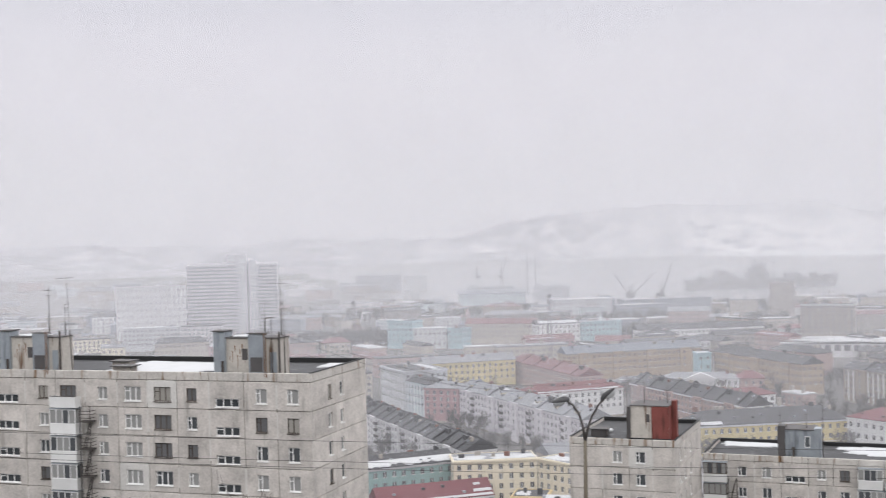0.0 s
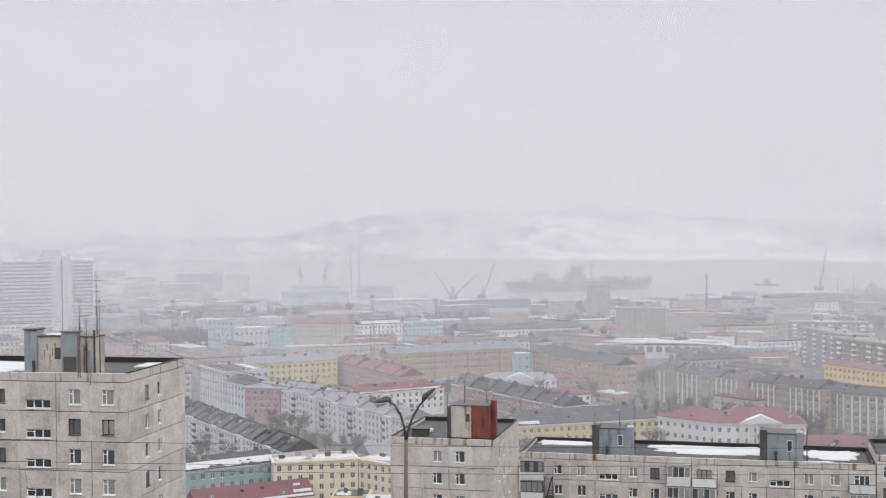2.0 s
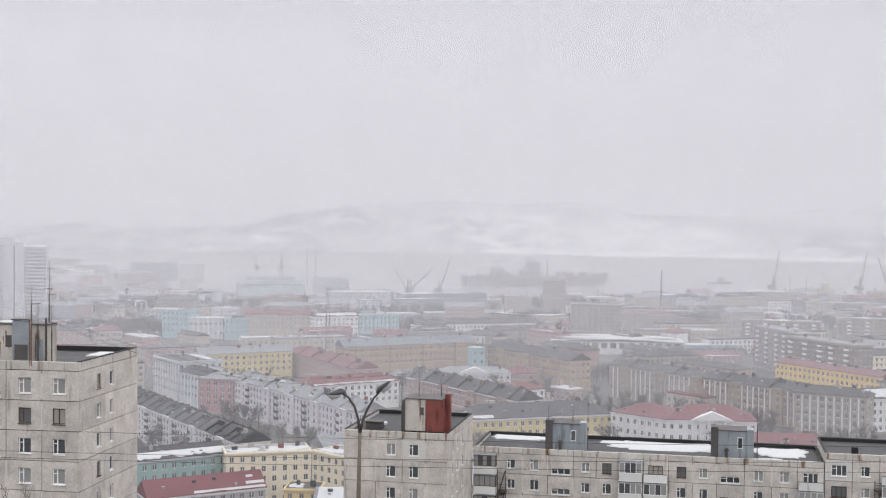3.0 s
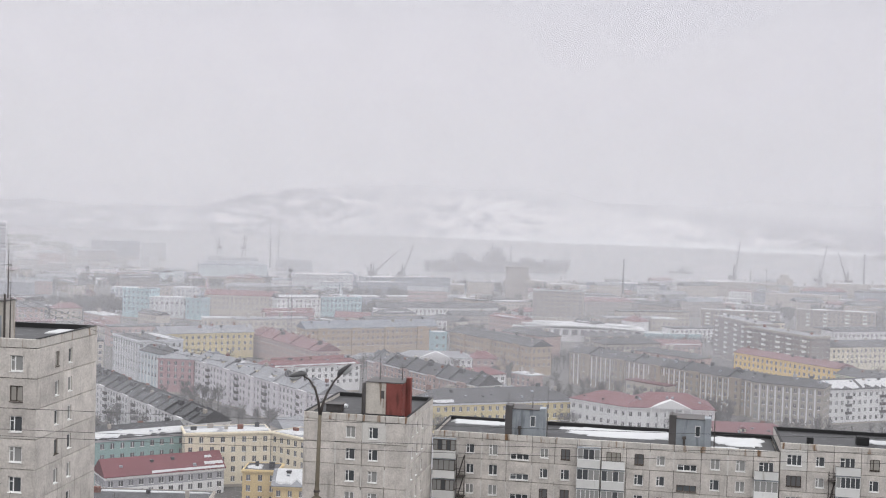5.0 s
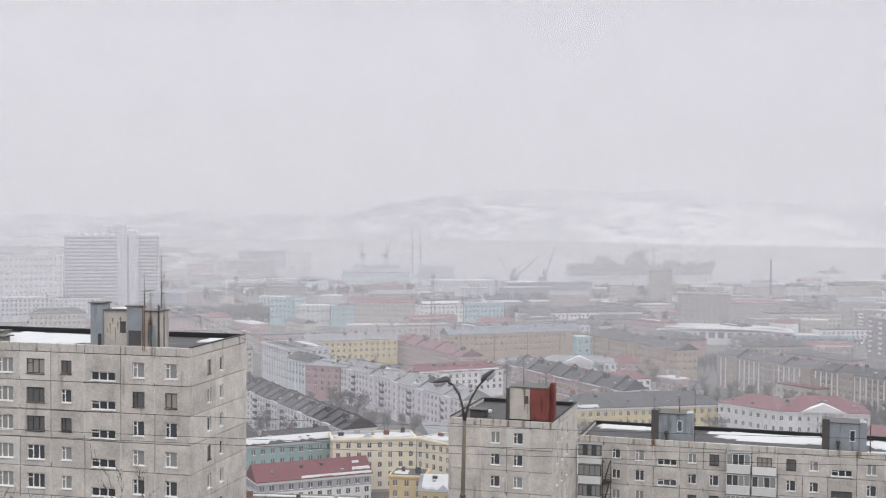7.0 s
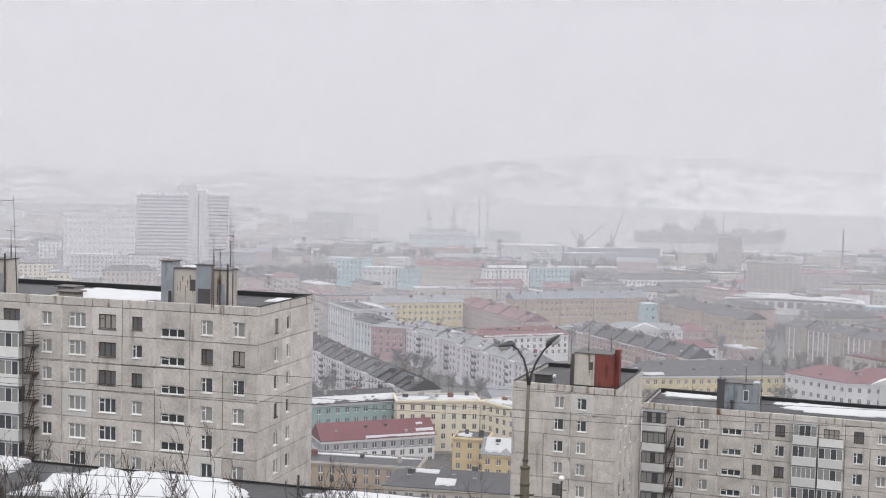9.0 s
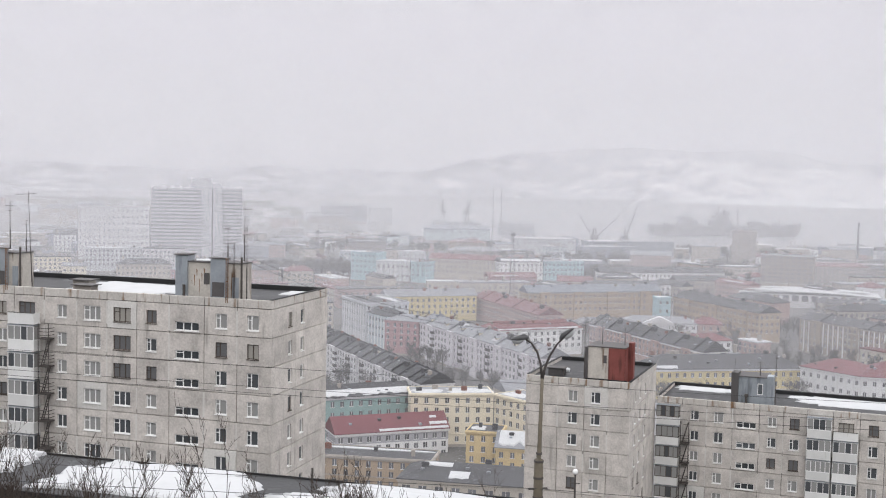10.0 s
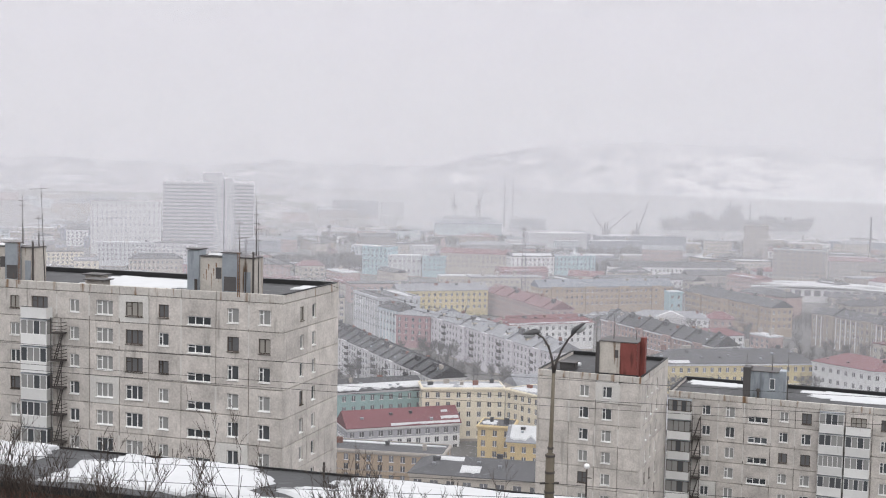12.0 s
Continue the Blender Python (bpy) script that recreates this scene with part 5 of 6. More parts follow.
def arena():
    """A low hall under a broad shallow vault of snow-covered sheet."""
    a = thing("sports_hall", pose(216, 862, TOWN, 0, 0, -16), "broad low sports hall with a snowy vaulted roof", "hall")
    part("wall", boxes((0, 92, 0, 36, -3, 9.2)), M["grey_wall"], a)
    bm = bmesh.new()
    rows = []
    for k in range(25):
        f = k / 24
        h = 9.2 + 1.8 * math.sin(math.pi * f)
        rows.append([bm.verts.new((-1 + 94 * f, y, h + d)) for y, d in ((-1, -0.3), (-1, 0.3), (37, 0.3))])
    for p, q in zip(rows, rows[1:]):
        for i in range(2):
            bm.faces.new((p[i], q[i], q[i + 1], p[i + 1]))
    part("roof", bm, M["snow"], a, "shallow vault under smooth snow")
    for x0, x1, y0, y1 in ((6, 40, 2, 15), (30, 86, 10, 24), (12, 64, 22, 33)):
        part("snow", snow_patch(x0, x1, y0, y1, 11.0, random.Random(x0), 0.5), M["snow"], a, "wide sheet of snow on the vault")
    for k in range(14):
        part("window", boxes((3 + 6.4 * k, 7.2 + 6.4 * k, -0.1, 0.0, 4.5, 8.5)), M["far_window"], a)


arena()


def hotel():
    """A slab hotel of two banded wings that meet at a blank white core."""
    h = thing("hotel_tower", pose(-264, 1168, TOWN, 0, 0, 6), "white banded seventeen-storey slab hotel in the haze", "hotel")
    for x0, x1, y0 in ((0, 47, 0), (66, 84, 2)):
        wing = part("wing", boxes((x0, x1, y0 + 0.5, y0 + 16, -3, 66)), M["hotel_glass"], h, "banded wing")
        for k in range(19):
            z = 5.0 + 3.3 * k
            part("floor_band", boxes((x0 - 0.2, x1 + 0.2, y0 - 0.2, y0 + 16.2, z, z + 1.75)), M["hotel_wall"], wing)
        for k in range(6):
            part("vent", boxes((x0 + (x1 - x0) * (k + 0.3) / 6, x0 + (x1 - x0) * (k + 0.6) / 6, y0 + 4, y0 + 7, 66, 68)), M["grey_wall"], wing)
    part("core", boxes((47.3, 56.2, -1.5, 20, -3, 68)), M["hotel_wall"], h, "blank white wall")
    part("core", boxes((57.2, 65.7, -1.5, 20, -3, 67)), M["hotel_wall"], h, "blank white wall")
    part("slit", boxes((56.2, 57.2, 0.5, 2, -3, 66)), M["far_window"], h)
    part("penthouse", boxes((37, 55, 4, 18, 68.0, 75.5)), M["hotel_wall"], h)
    part("penthouse", boxes((57, 64, 6, 16, 67.0, 70.5)), M["hotel_wall"], h)


hotel()

# ---- far streets towards the harbour ----
far_rng = random.Random(77)
far_walls = ["pale_wall", "stone_wall", "beige_wall", "steel_wall", "stone_wall", "brown_wall", "grey_wall", "steel_wall", "rose_wall", "tan_wall", "white_wall", "blue_wall"]
taken = [(o.matrix_basis.translation.x, o.matrix_basis.translation.y) for o in scene.objects if o.name.startswith(("house", "hotel", "sports", "office"))]


def far_house(x, y, rz, length, depth, h, wall, roof_mat, snowy, rng):
    """A distant house: wall, eaves, roof, rows of windows and, on most, snow."""
    z = ground_z(x, y)
    f = thing("house", pose(x, y, z, 0, 0, rz), "distant %s-walled town house%s" % (wall.split("_")[0], " with a snowy roof" if snowy else ""), "house", "distant town houses")
    part("wall", boxes((0, length, 0, depth, -4, h)), M[wall], f)
    kind = rng.random()
    if kind < 0.5:
        part("roof", gable_roof(length, depth, h + 0.02, rng.uniform(2.5, 4), depth / 2 if kind < 0.25 else 0), M[roof_mat], f)
    else:
        part("roof", boxes((-0.3, length + 0.3, -0.3, depth + 0.3, h + 0.004, h + 0.6)), M["snow" if snowy and kind > 0.72 else roof_mat], f)
    if snowy:
        part("snow", snow_patch(length * 0.1, length * rng.uniform(0.5, 0.95), depth * 0.08, depth * 0.9, h + (0.62 if kind >= 0.5 else 1.4), rng, 0.3), M["snow"], f)
    n, fl = max(2, int(length / 3.6)), max(1, int(h / 3.3))
    wm = far_window(1.5, 1.7)
    spots = [(length * (c + 0.5) / n, 2.2 + (h - 1.5) * k / fl) for c in range(n) for k in range(fl)]
    if y < 700:
        for cx, cz in spots:
            part("window", wm, None, f, m=pose(cx, 0, cz))
    elif y < 1600:
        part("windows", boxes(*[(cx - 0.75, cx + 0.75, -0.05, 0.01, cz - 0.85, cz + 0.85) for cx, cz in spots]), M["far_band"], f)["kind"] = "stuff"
    for k in range(rng.randint(0, 3)):
        cx = length * rng.uniform(0.1, 0.9)
        part("chimney", boxes((cx - 0.8, cx + 0.8, depth * 0.4, depth * 0.6, h, h + rng.uniform(3, 5))), M["stone_wall"], f)


for y in (1045, 1085, 1130, 1180, 1235, 1300, 1370, 1440, 1515, 1600, 1690):
    x = -0.46 * y
    while x < 0.64 * y:
        length = far_rng.choice((far_rng.uniform(12, 24), far_rng.uniform(18, 38), far_rng.uniform(30, 58)))
        yy = y + far_rng.uniform(-24, 24)
        hidden = any(-length - 6 < x - tx < 60 and abs(yy - ty) < 30 for tx, ty in taken)
        if not hidden and far_rng.random() < 0.72 and ground_z(x + length / 2, yy + 20) > 2.5 and not (120 < x < 700 and 1560 < yy):
            far_house(x, yy, far_rng.choice((12, 17, -8, -14, 4, -62)), length, far_rng.uniform(11, 16), far_rng.choice((5, 7, 9, 9, 12, 14, 16)), far_rng.choice(far_walls), far_rng.choice(("slate", "slate", "grey_roof", "rust_roof", "slate", "blue_roof")), far_rng.random() < 0.6, far_rng)
        x += length + far_rng.uniform(3, 30)
for y in (1800, 1920, 2060, 2240, 2450, 2700):
    x = -0.44 * y
    while x < -30:
        length = far_rng.uniform(18, 70)
        if far_rng.random() < 0.75 and ground_z(x + length / 2, y + 20) > 2.5:
            far_house(x, y + far_rng.uniform(-50, 50), far_rng.choice((10, -8, 4, -50)), length, 18, far_rng.choice((7, 9, 12, 14, 18)), far_rng.choice(far_walls), far_rng.choice(("slate", "slate", "blue_roof")), far_rng.random() < 0.6, far_rng)
        x += length + far_rng.uniform(10, 80)
for y, a, c in ((690, -0.42, -0.14), (770, -0.42, -0.1), (840, -0.42, 0.1), (905, -0.42, 0.4), (955, -0.42, -0.1), (1010, -0.42, -0.12), (880, 0.3, 0.64), (800, 0.42, 0.66)):
    x = a * y
    while x < c * y:
        length = far_rng.uniform(14, 40)
        if not any(-length - 8 < x - tx < 48 and abs(y - ty) < 26 for tx, ty in taken):
            far_house(x, y + far_rng.uniform(-12, 12), far_rng.choice((12, 17, 6, -14, -60)), length, far_rng.uniform(10, 13), far_rng.choice((6, 8, 9, 11, 13)), far_rng.choice(("rose_wall", "pale_wall", "cream_wall", "beige_wall", "pink_wall", "white_wall", "beige_wall", "stone_wall")), far_rng.choice(("slate", "slate", "grey_roof", "rust_roof")), far_rng.random() < 0.5, far_rng)
        x += length + far_rng.uniform(4, 22)
for x, y, rz, length, h, wall in (
    (30, 470, 20, 26, 8, "beige_wall"), (60, 460, -62, 30, 9, "grey_wall"), (100, 560, -60, 30, 9, "ochre_wall"), (118, 600, 20, 34, 10, "white_wall"), (210, 600, -60, 26, 9, "beige_wall"),
    (-90, 690, 12, 36, 15, "beige_wall"), (-130, 760, 8, 44, 14, "grey_wall"), (-60, 800, 14, 60, 12, "rose_wall"), (20, 850, 12, 50, 13, "beige_wall"), (110, 860, 10, 60, 12, "grey_wall"), (190, 790, -60, 40, 13, "rose_wall"),
    (250, 700, -62, 46, 12, "rose_wall"), (420, 780, 8, 70, 16, "grey_wall"), (470, 690, -70, 60, 15, "beige_wall"), (440, 600, 10, 60, 14, "straw_wall"), (360, 500, 14, 60, 14, "beige_wall"),
):
    far_house(x, y, rz, length, 14, h, wall, far_rng.choice(("slate", "grey_roof", "rust_roof")), False, far_rng)
for x, y, rz, length, h, wall in (
    (262, 838, -18, 40, 5, "beige_wall"), (244, 738, 12, 40, 11, "stone_wall"), (296, 892, 8, 52, 13, "stone_wall"), (330, 960, 4, 60, 12, "beige_wall"), (300, 1042, -2, 70, 14, "stone_wall"), (330, 850, 6, 40, 10, "white_wall"), (180, 905, 10, 44, 12, "stone_wall"),
):
    far_house(x, y, rz, length, 14, h, wall, far_rng.choice(("slate", "grey_roof", "rust_roof")), False, far_rng)


def joined(name, label, roots):
    """Moves the parts of far things, too many to count, into one mesh."""
    verts, faces, slots, mats = [], [], [], []
    for root in roots:
        for o in root.children_recursive:
            at, first = root.matrix_basis @ o.matrix_basis, len(verts)
            own = [mats.index(m) if m in mats else mats.append(m) or len(mats) - 1 for m in o.data.materials]
            verts.extend(tuple(at @ v.co) for v in o.data.vertices)
            for p in o.data.polygons:
                faces.append([first + v for v in p.vertices])
                slots.append(own[p.material_index])
        for o in [*root.children_recursive, root]:
            bpy.data.objects.remove(o)
    me = bpy.data.meshes.new(name)
    me.from_pydata(verts, [], faces)
    for m in mats:
        me.materials.append(m)
    me.polygons.foreach_set("material_index", slots)
    tagged(new(name, me), label, "houses", kind="stuff")


joined("far_houses", "dim jumble of houses and sheds towards the harbour", [o for o in list(scene.objects) if o.name.startswith("house") and o.get("group") == "distant town houses" and o.matrix_basis.translation.y > 1270])


# ---- harbour ----
def warship():
    """A long grey flat-decked ship with a bow ramp, an island and masts."""
    s = thing("warship", pose(378, 2143, 0, 0, 0, 7), "long grey flat-decked warship moored in the fjord", "ship")
    bm = bmesh.new()
    rows = []
    for k in range(21):
        f = k / 20
        w = 18 * min(1, (1 - f) * 5 + 0.12) if f > 0.8 else 18
        top = 19 + (6 * ((f - 0.86) / 0.14) ** 2 if f > 0.86 else 0)
        x = 270 * f
        rows.append([bm.verts.new(p) for p in ((x - (8 if f > 0.9 else 0), -w * 0.7, -2), (x, -w, 14), (x, -w - 2, 15), (x, -w - 2, top), (x, w + 2, top), (x, w + 2, 15), (x, w, 14), (x - (8 if f > 0.9 else 0), w * 0.7, -2))])
    for a, b in zip(rows, rows[1:]):
        for i in range(7):
            bm.faces.new((a[i], b[i], b[i + 1], a[i + 1]))
    bm.faces.new(rows[0])
    bm.faces.new(rows[-1][::-1])
    part("hull", bm, M["hull"], s)
    part("island", boxes((100, 140, -16, -6, 19, 29), (106, 134, -15, -7, 29, 36), (112, 124, -14, -8, 36, 42)), M["hull"], s)
    part("funnel", boxes((126, 136, -14, -7, 36, 44)), M["hull"], s)
    for x, h in ((117, 58), (152, 52), (48, 40)):
        m = part("mast", rod(bmesh.new(), (x, -10, 19), (x, -10, h), 2.2, 0.5, 6), M["hull"], s)
        part("radar", boxes((x - 4, x + 4, -11, -9, h - 9, h - 7)), M["hull"], m)
    part("bridge", boxes((44, 78, -16, -5, 19, 27), (50, 70, -15, -6, 27, 33), (170, 196, -16, -6, 19, 26)), M["hull"], s)
    for x, h in ((62, 46), (88, 36), (182, 40), (22, 34), (228, 33)):
        part("mast", rod(bmesh.new(), (x, -9, 19), (x, -9, h), 1.2, 0.4, 6), M["hull"], s)
    for x in (20, 60, 80, 170, 190, 215, 240):
        part("deckhouse", boxes((x, x + 9, -15, -6, 19, 22 + (x % 4))), M["hull"], s)


warship()


def portal_crane(x, y, h, jib, tilt, rz, z=None):
    """A harbour crane: portal legs, machine house, tower, braced jib."""
    z = max(2.5, ground_z(x, y)) if z is None else z
    c = thing("portal_crane", pose(x, y, z, 0, 0, rz), "tall dark harbour portal crane with a raised jib", "crane", "harbour cranes")
    for sx in (-5, 5):
        for sy in (-5, 5):
            part("leg", rod(bmesh.new(), (sx, sy, -4), (sx * 0.4, sy * 0.4, h * 0.4), 0.9, 0.75, 4), M["crane_paint"], c)
    part("tower", rod(bmesh.new(), (0, 0, h * 0.38), (0, 0, h * 0.78), 1.5, 1.0, 6), M["crane_paint"], c)
    part("machine_house", boxes((-6, 3.5, -2.6, 2.6, h * 0.42, h * 0.42 + 5)), M["crane_paint"], c)
    a = radians(tilt)
    tip = Vector((2 + jib * math.cos(a), 0, h * 0.5 + jib * math.sin(a)))
    bm = bmesh.new()
    foot = Vector((2, 0, h * 0.5))
    up = Vector((-math.sin(a), 0, math.cos(a))) * 1.6
    for dy in (-1.1, 1.1):
        rod(bm, foot + Vector((0, dy, 0)), tip + Vector((0, dy * 0.2, 0)), 0.3, 0.2, 4)
        rod(bm, foot + up + Vector((0, dy, 0)), tip + Vector((0, dy * 0.2, 0)), 0.25, 0.2, 4)
    for k in range(8):
        p, q = foot.lerp(tip, k / 8), foot.lerp(tip, (k + 1) / 8)
        rod(bm, p, q + up * (1 - (k + 1) / 8), 0.16, 0.16, 4)
    part("jib", bm, M["crane_paint"], c)
    part("stay", rod(bmesh.new(), (-1, 0, h * 0.78), tip, 0.25, 0.2, 4), M["crane_paint"], c)


for x, y, h, jib, tilt, rz in (
    (18, 2150, 66, 40, 66, 178), (60, 2150, 66, 34, 76, 10), (203, 1560, 40, 36, 58, 178), (207, 1566, 40, 40, 44, 2), (243, 1560, 40, 44, 72, 4),
    (628, 1417, 46, 46, 82, 4), (742, 1420, 44, 44, 80, 6), (775, 1410, 40, 40, 72, 170),
):
    portal_crane(x, y, h, jib, tilt, rz)


def floating_dock(x, y, length, h):
    """A dock that floats by the quay: pontoon, two side walls, rails and deck houses."""
    d = thing("floating_dock", pose(x, y, 0, 0, 0, 3), "long pale grey floating dock moored by the quay", "dock", "floating docks")
    part("pontoon", boxes((0, length, 0, 34, -2, 6)), M["steel_wall"], d)
    for y0 in (0.2, 29.8):
        wall_ = part("side_wall", boxes((1, length - 1, y0, y0 + 4, 6.004, h)), M["steel_wall"], d)
        part("deck_house", boxes((length * 0.1, length * 0.2, y0 + 0.5, y0 + 3.5, h, h + 5)), M["pale_wall"], wall_)
        part("rail", boxes((1, length - 1, y0 + 1.8, y0 + 2.1, h + 1.5, h + 2.0), *[(3 + k * 8, 3.3 + k * 8, y0 + 1.8, y0 + 2.1, h, h + 1.5) for k in range(int(length / 8))]), M["crane_paint"], wall_)


floating_dock(0, 2120, 84, 15)
floating_dock(112, 2050, 58, 17)


def stack_(x, y, z0, h, r, label="slender dark industrial chimney stack", cat="chimney"):
    t = thing("smokestack", pose(x, y, z0), label, cat)
    part("shaft", rod(bmesh.new(), (0, 0, -4), (0, 0, h), r * 1.6, r, 10), M["crane_paint"], t)
    part("rim", rod(bmesh.new(), (0, 0, h - 1.5), (0, 0, h + 0.4), r * 1.25, r * 1.25, 10), M["crane_paint"], t)


stack_(407, 1182, TOWN, 45, 0.8)
stack_(786, 1392, 10, 62, 1.0)
for x in (104, 118):
    stack_(x, 2130, 0, 84, 0.75, "tall slim mast standing over the harbour dock", "mast")


def lattice_mast(x, y, h):
    m = thing("lattice_mast", pose(x, y, TOWN), "slim steel lattice mast among the houses", "mast", "lattice masts")
    bm = bmesh.new()
    for sx, sy in ((-1, -1), (1, -1), (1, 1), (-1, 1)):
        rod(bm, (sx * 1.6, sy * 1.6, 0), (sx * 0.6, sy * 0.6, h), 0.16, 0.12, 4)
    for k in range(int(h / 2.5)):
        f, g = 2.5 * k / h, 2.5 * (k + 1) / h
        a, b = 1.6 - f, 1.6 - g
        for p, q in (((-a, -a), (b, -b)), ((a, -a), (b, b)), ((a, a), (-b, b)), ((-a, a), (-b, -b))):
            rod(bm, (*p, h * f), (*q, h * g), 0.08, 0.08, 4)
    part("frame", bm, M["crane_paint"], m)
    part("platform", boxes((-1.4, 1.4, -1.4, 1.4, h - 3, h - 0.5)), M["crane_paint"], m)


lattice_mast(-87, 946, 42)
lattice_mast(55.5, 848, 49)


def tug():
    t = thing("tugboat", pose(880, 2228, 0, 0, 0, -20), "small grey tugboat out on the fjord", "boat")
    part("hull", prism(bmesh.new(), [(-22, -4), (16, -4.5), (24, 0), (16, 4.5), (-22, 4)], -1, 4), M["hull"], t)
    part("wheelhouse", boxes((-4, 10, -3, 3, 4, 9), (0, 7, -2.5, 2.5, 9, 13)), M["hull"], t)
    part("mast", rod(bmesh.new(), (3, 0, 13), (3, 0, 20), 0.5, 0.3, 5), M["hull"], t)


tug()


def freighter():
    f = thing("freighter", pose(722, 1640, 0, 0, 0, -14), "rusty yellow-grey freighter at the quay", "ship")
    part("hull", prism(bmesh.new(), [(0, -9), (92, -9), (104, 0), (92, 9), (0, 9)], -1, 16), M["ochre_wall"], f)
    part("forecastle", boxes((0.5, 12, -8.5, 8.5, 16, 21)), M["ochre_wall"], f)
    part("bridge", boxes((66, 86, -7, 7, 16, 28), (70, 80, -6, 6, 28, 34)), M["beige_wall"], f)
    for x in (28, 50):
        part("derrick", rod(bmesh.new(), (x, 0, 16), (x, 0, 42), 0.9, 0.5, 6), M["crane_paint"], f)


freighter()


for x, y, a, b in ((372, 1100, 62, 10), (330, 1560, 50, 16), (520, 1066, 46, 9), (110, 1575, 60, 16), (-118, 1080, 40, 9), (-66, 905, 30, 6)):
    yard = part("snow_patch", snow_patch(-a / 2, a / 2, -b, b, 0.1, random.Random(x), 0.4), M["snow"], m=pose(x, y, max(ground_z(x + dx, y + dy) for dx in (-a / 2, 0, a / 2) for dy in (-b, 0, b))))
    tagged(yard, "old white snow lying in an open yard", "snow", "snowy yards")


# ---- bare trees in the streets ----
def bare_tree(h, seed):
    """A leafless street tree: a tapered trunk, limbs and a haze of twigs."""
    rng = random.Random(seed)
    t = thing("tree", pose(0, 0, -500), "leafless grey street tree in winter", "tree", "bare street trees")
    part("trunk", rod(rod(bmesh.new(), (0, 0, -1), (0.1, 0, h * 0.35), 0.28, 0.2, 7), (0.1, 0, h * 0.35), (0, 0.1, h * 0.7), 0.2, 0.09, 6), M["farbark"], t)
    bm = bmesh.new()
    for _ in range(16):
        a, z = rng.uniform(0, math.tau), rng.uniform(0.25, 0.65) * h
        p = Vector((0, 0, z))
        q = p + Vector((math.cos(a), math.sin(a), rng.uniform(0.7, 1.5))) * h * rng.uniform(0.15, 0.26)
        rod(bm, p, q, 0.1, 0.05, 3)
        for _ in range(9):
            s = p.lerp(q, rng.uniform(0.35, 1))
            e = s + Vector((rng.uniform(-1, 1), rng.uniform(-1, 1), rng.uniform(0.1, 1.2))) * h * 0.13
            rod(bm, s, e, 0.05, 0.025, 3)
            for _ in range(3):
                u = s.lerp(e, rng.uniform(0.4, 1))
                rod(bm, u, u + Vector((rng.uniform(-1, 1), rng.uniform(-1, 1), rng.uniform(0, 1))) * h * 0.07, 0.035, 0.02, 3)
    part("crown", bm, M["farbark"], t)
    return t


kinds = [bare_tree(h, s) for h, s in ((11, 1), (13, 2), (9, 3))]
tree_rng = random.Random(5)
groves = ((-10, 590, -66, 120, 3, 9), (175, 620, -62, 120, 8, 22), (165, 495, -20, 60, 8, 10), (190, 470, -30, 90, 14, 14), (130, 690, -66, 70, 20, 10), (-50, 540, -66, 60, 10, 6), (90, 480, 8, 60, 6, 8))
for gx, gy, rz, span, wide, count in groves:
    for _ in range(count):
        a, b = tree_rng.uniform(0, span), tree_rng.uniform(-wide, wide)
        c, s = math.cos(radians(rz)), math.sin(radians(rz))
        x, y = gx + a * c - b * s, gy + a * s + b * c
        copy_thing(tree_rng.choice(kinds), pose(x, y, ground_z(x, y), 0, 0, tree_rng.uniform(0, 360)))
for n_, k in enumerate(kinds):
    k.matrix_basis = pose(-18 + 9 * n_, 576 + 3 * n_, ground_z(-18 + 9 * n_, 576 + 3 * n_))


def bare_wood(name, label, spots, seed, stout=1.0):
    """Far bare trees, too many to count: stems and rising twigs in one mesh."""
    rng = random.Random(seed)
    verts, faces = [], []

    def blade(p, q, r):
        d = (q - p).cross(Vector((rng.uniform(-1, 1), rng.uniform(-1, 1), 0.2))).normalized() * r
        e = (q - p).cross(d).normalized() * r
        i = len(verts)
        verts.extend((tuple(p + d), tuple(p - d * 0.5 + e), tuple(p - d * 0.5 - e), tuple(q)))
        faces.extend(((i, i + 1, i + 3), (i + 1, i + 2, i + 3), (i + 2, i, i + 3)))

    for x, y, h in spots:
        base = Vector((x, y, ground_z(x, y) - 0.5))
        blade(base, base + Vector((0, 0, h)), 0.22 * min(stout, 1.4))
        for _ in range(42 if stout < 2 else 54):
            p = base + Vector((0, 0, h * rng.uniform(0.22, 0.7)))
            a = rng.uniform(0, math.tau)
            q = p + Vector((math.cos(a), math.sin(a), rng.uniform(0.5, 1.6))) * h * rng.uniform(0.12, 0.3)
            blade(p, q, 0.09 * stout)
            for _ in range(3):
                u = p.lerp(q, rng.uniform(0.3, 0.9))
                blade(u, u + Vector((rng.uniform(-1, 1), rng.uniform(-1, 1), rng.uniform(0.2, 1.2))) * h * 0.11, 0.06 * stout)
    me = bpy.data.meshes.new(name)
    me.from_pydata(verts, [], faces)
    me.materials.append(M["farbark"])
    tagged(new(name, me), label, "trees", kind="stuff")


wood_rng = random.Random(21)


def scatter(x, y, rz, span, wide, count, low=8, high=13):
    c, s = math.cos(radians(rz)), math.sin(radians(rz))
    out_ = []
    for _ in range(count):
        a, b = wood_rng.uniform(0, span), wood_rng.uniform(-wide, wide)
        out_.append((x + a * c - b * s, y + a * s + b * c, wood_rng.uniform(low, high)))
    return out_


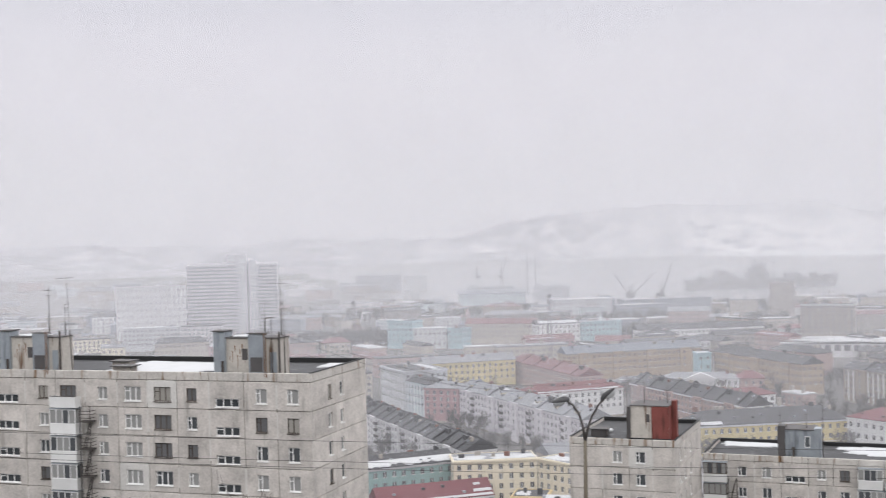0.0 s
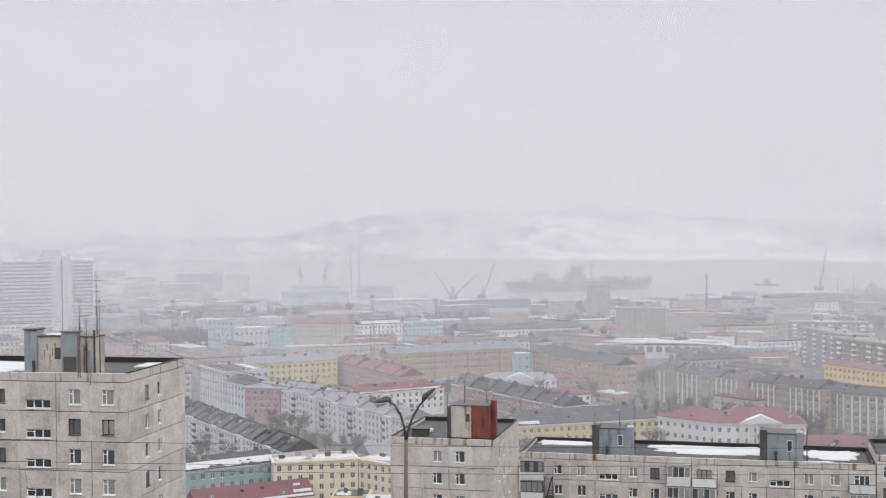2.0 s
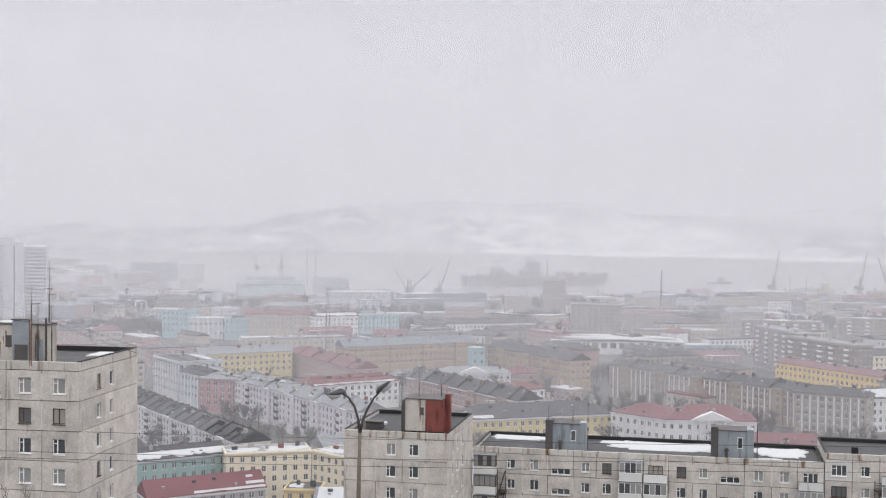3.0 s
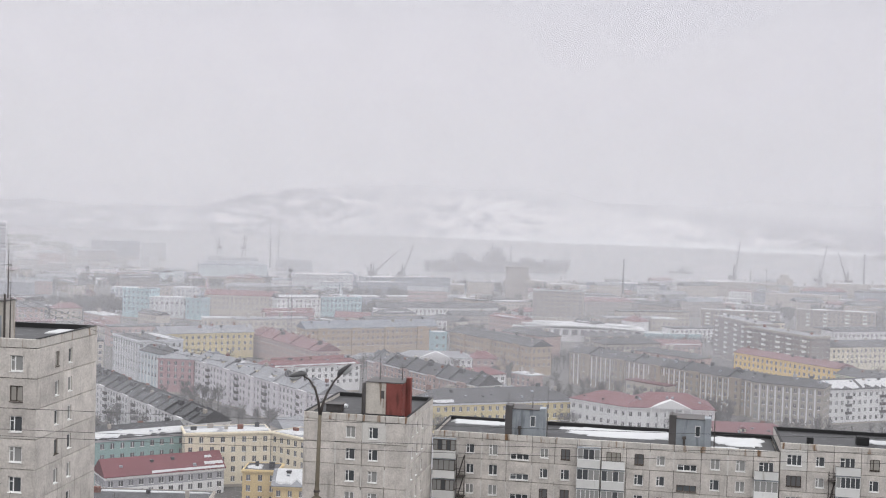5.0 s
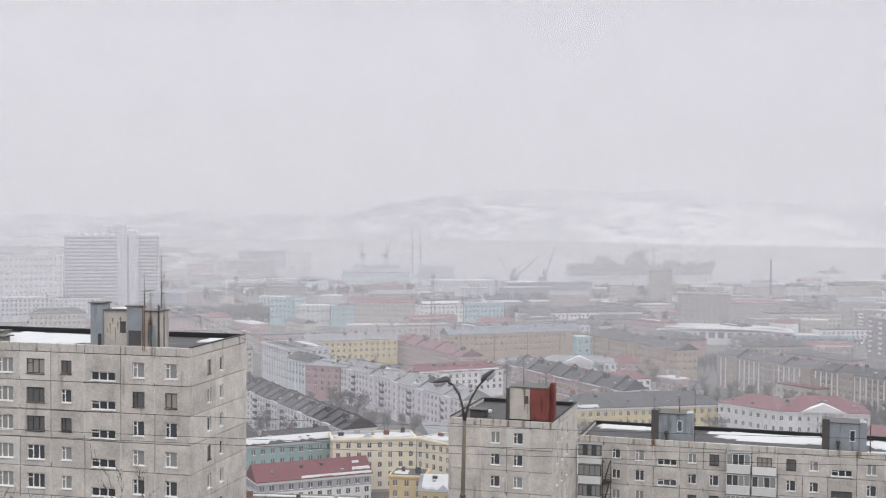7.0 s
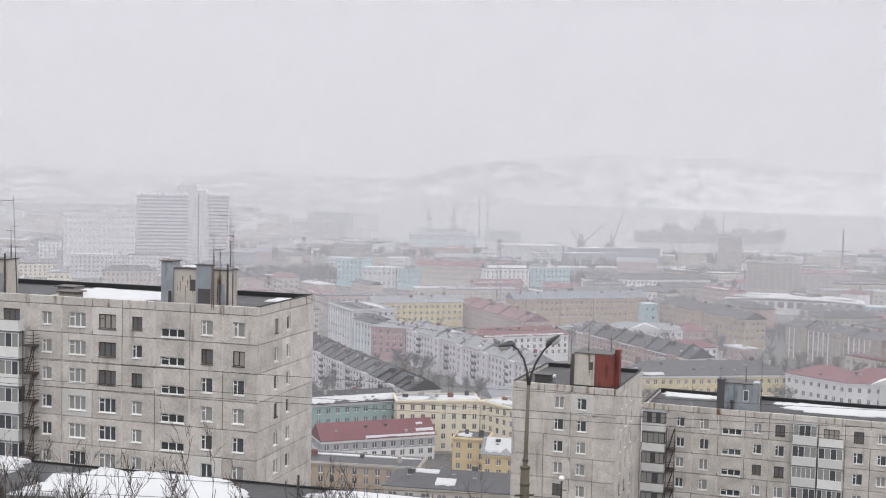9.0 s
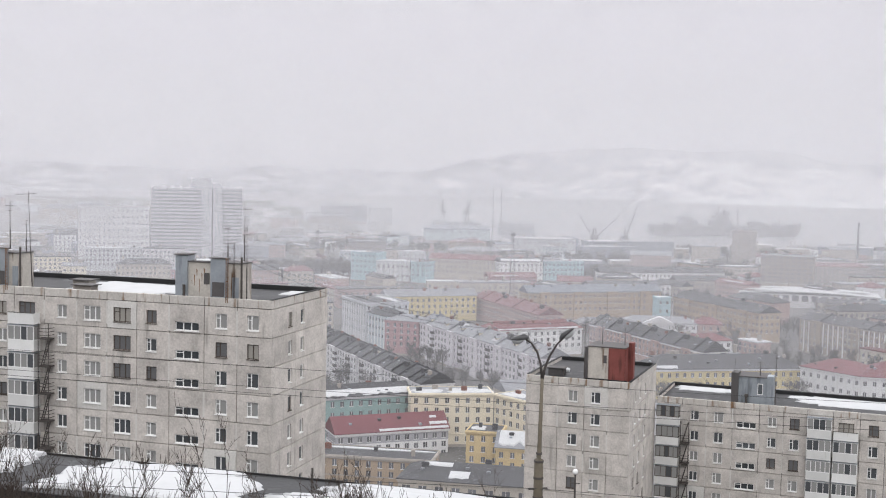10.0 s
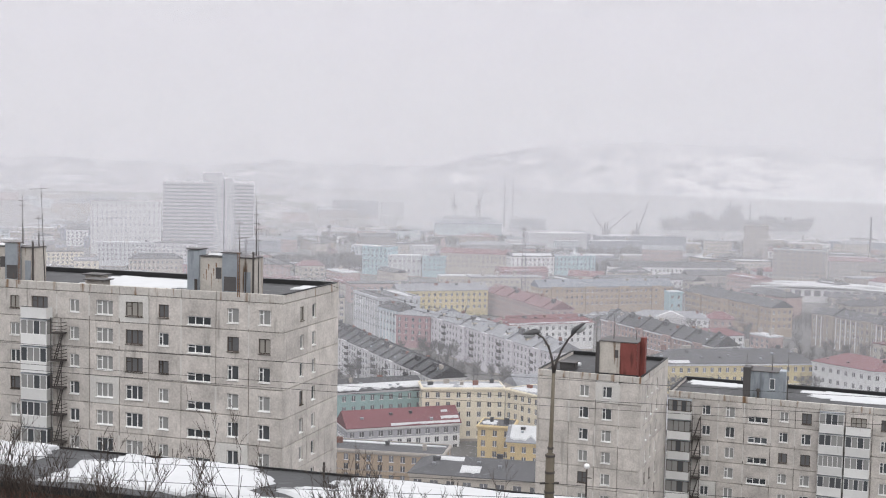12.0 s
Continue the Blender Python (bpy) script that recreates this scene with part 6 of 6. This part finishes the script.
for area in (
    (165, 600, -62, 110, 9, 60), (130, 560, -40, 70, 14, 40), (150, 700, 10, 110, 12, 46), (185, 492, -22, 60, 6, 26), (225, 480, 8, 110, 10, 44), (20, 905, 10, 150, 12, 56), (-40, 690, 16, 60, 5, 20),
    (80, 690, 14, 70, 8, 30), (250, 800, 8, 170, 14, 70), (60, 540, 20, 60, 10, 22), (310, 600, -78, 70, 8, 26), (360, 640, 6, 90, 12, 36), (-10, 570, -66, 60, 4, 12),
):
    bare_wood("bare_wood", "grey tangle of leafless trees between the houses", scatter(*area), area[5])
for area in (
    (-190, 1035, 2, 150, 18, 120), (-60, 1045, 2, 130, 16, 90), (-120, 1010, 4, 60, 16, 40), (-240, 960, 4, 150, 20, 60), (110, 1030, 6, 120, 12, 60), (380, 1100, -8, 200, 24, 90), (300, 1290, -8, 70, 14, 40),
    (430, 1480, -6, 60, 12, 34), (560, 1500, -10, 120, 16, 50), (20, 1180, 6, 170, 14, 70), (-220, 1260, 4, 220, 22, 90), (240, 1120, -6, 110, 12, 44), (470, 1040, -20, 150, 14, 50), (-330, 1420, 4, 260, 24, 80),
):
    bare_wood("bare_wood", "distant blue-grey belt of leafless trees", scatter(*area, 8, 15), area[5], 3.4)
for area in (
    (130, 1190, 8, 120, 10, 50), (330, 1180, -10, 160, 12, 50), (-100, 1340, 4, 180, 14, 60), (40, 1420, 4, 140, 12, 40), (250, 1400, -6, 160, 12, 46), (560, 1120, -16, 130, 14, 40), (80, 820, 12, 110, 8, 36), (200, 1010, -4, 60, 10, 24),
):
    bare_wood("bare_wood", "distant blue-grey belt of leafless trees", scatter(*area, 8, 15), area[5], 3.4)


# ---- small sheds and yards among the streets ----
shed_rng = random.Random(33)
for x, y, rz in ((40, 520, 20), (62, 545, -66), (112, 585, -66), (128, 566, 12), (146, 560, -20), (140, 590, 8), (160, 640, -62), (122, 640, -66), (210, 700, -62), (236, 668, -60), (60, 668, -66), (84, 700, 14), (275, 610, -60), (290, 580, 10)):
    far_house(x, y, rz, shed_rng.uniform(10, 20), 9, shed_rng.uniform(4, 8), shed_rng.choice(("beige_wall", "white_wall", "rose_wall", "stone_wall")), shed_rng.choice(("slate", "grey_roof")), shed_rng.random() < 0.55, shed_rng)
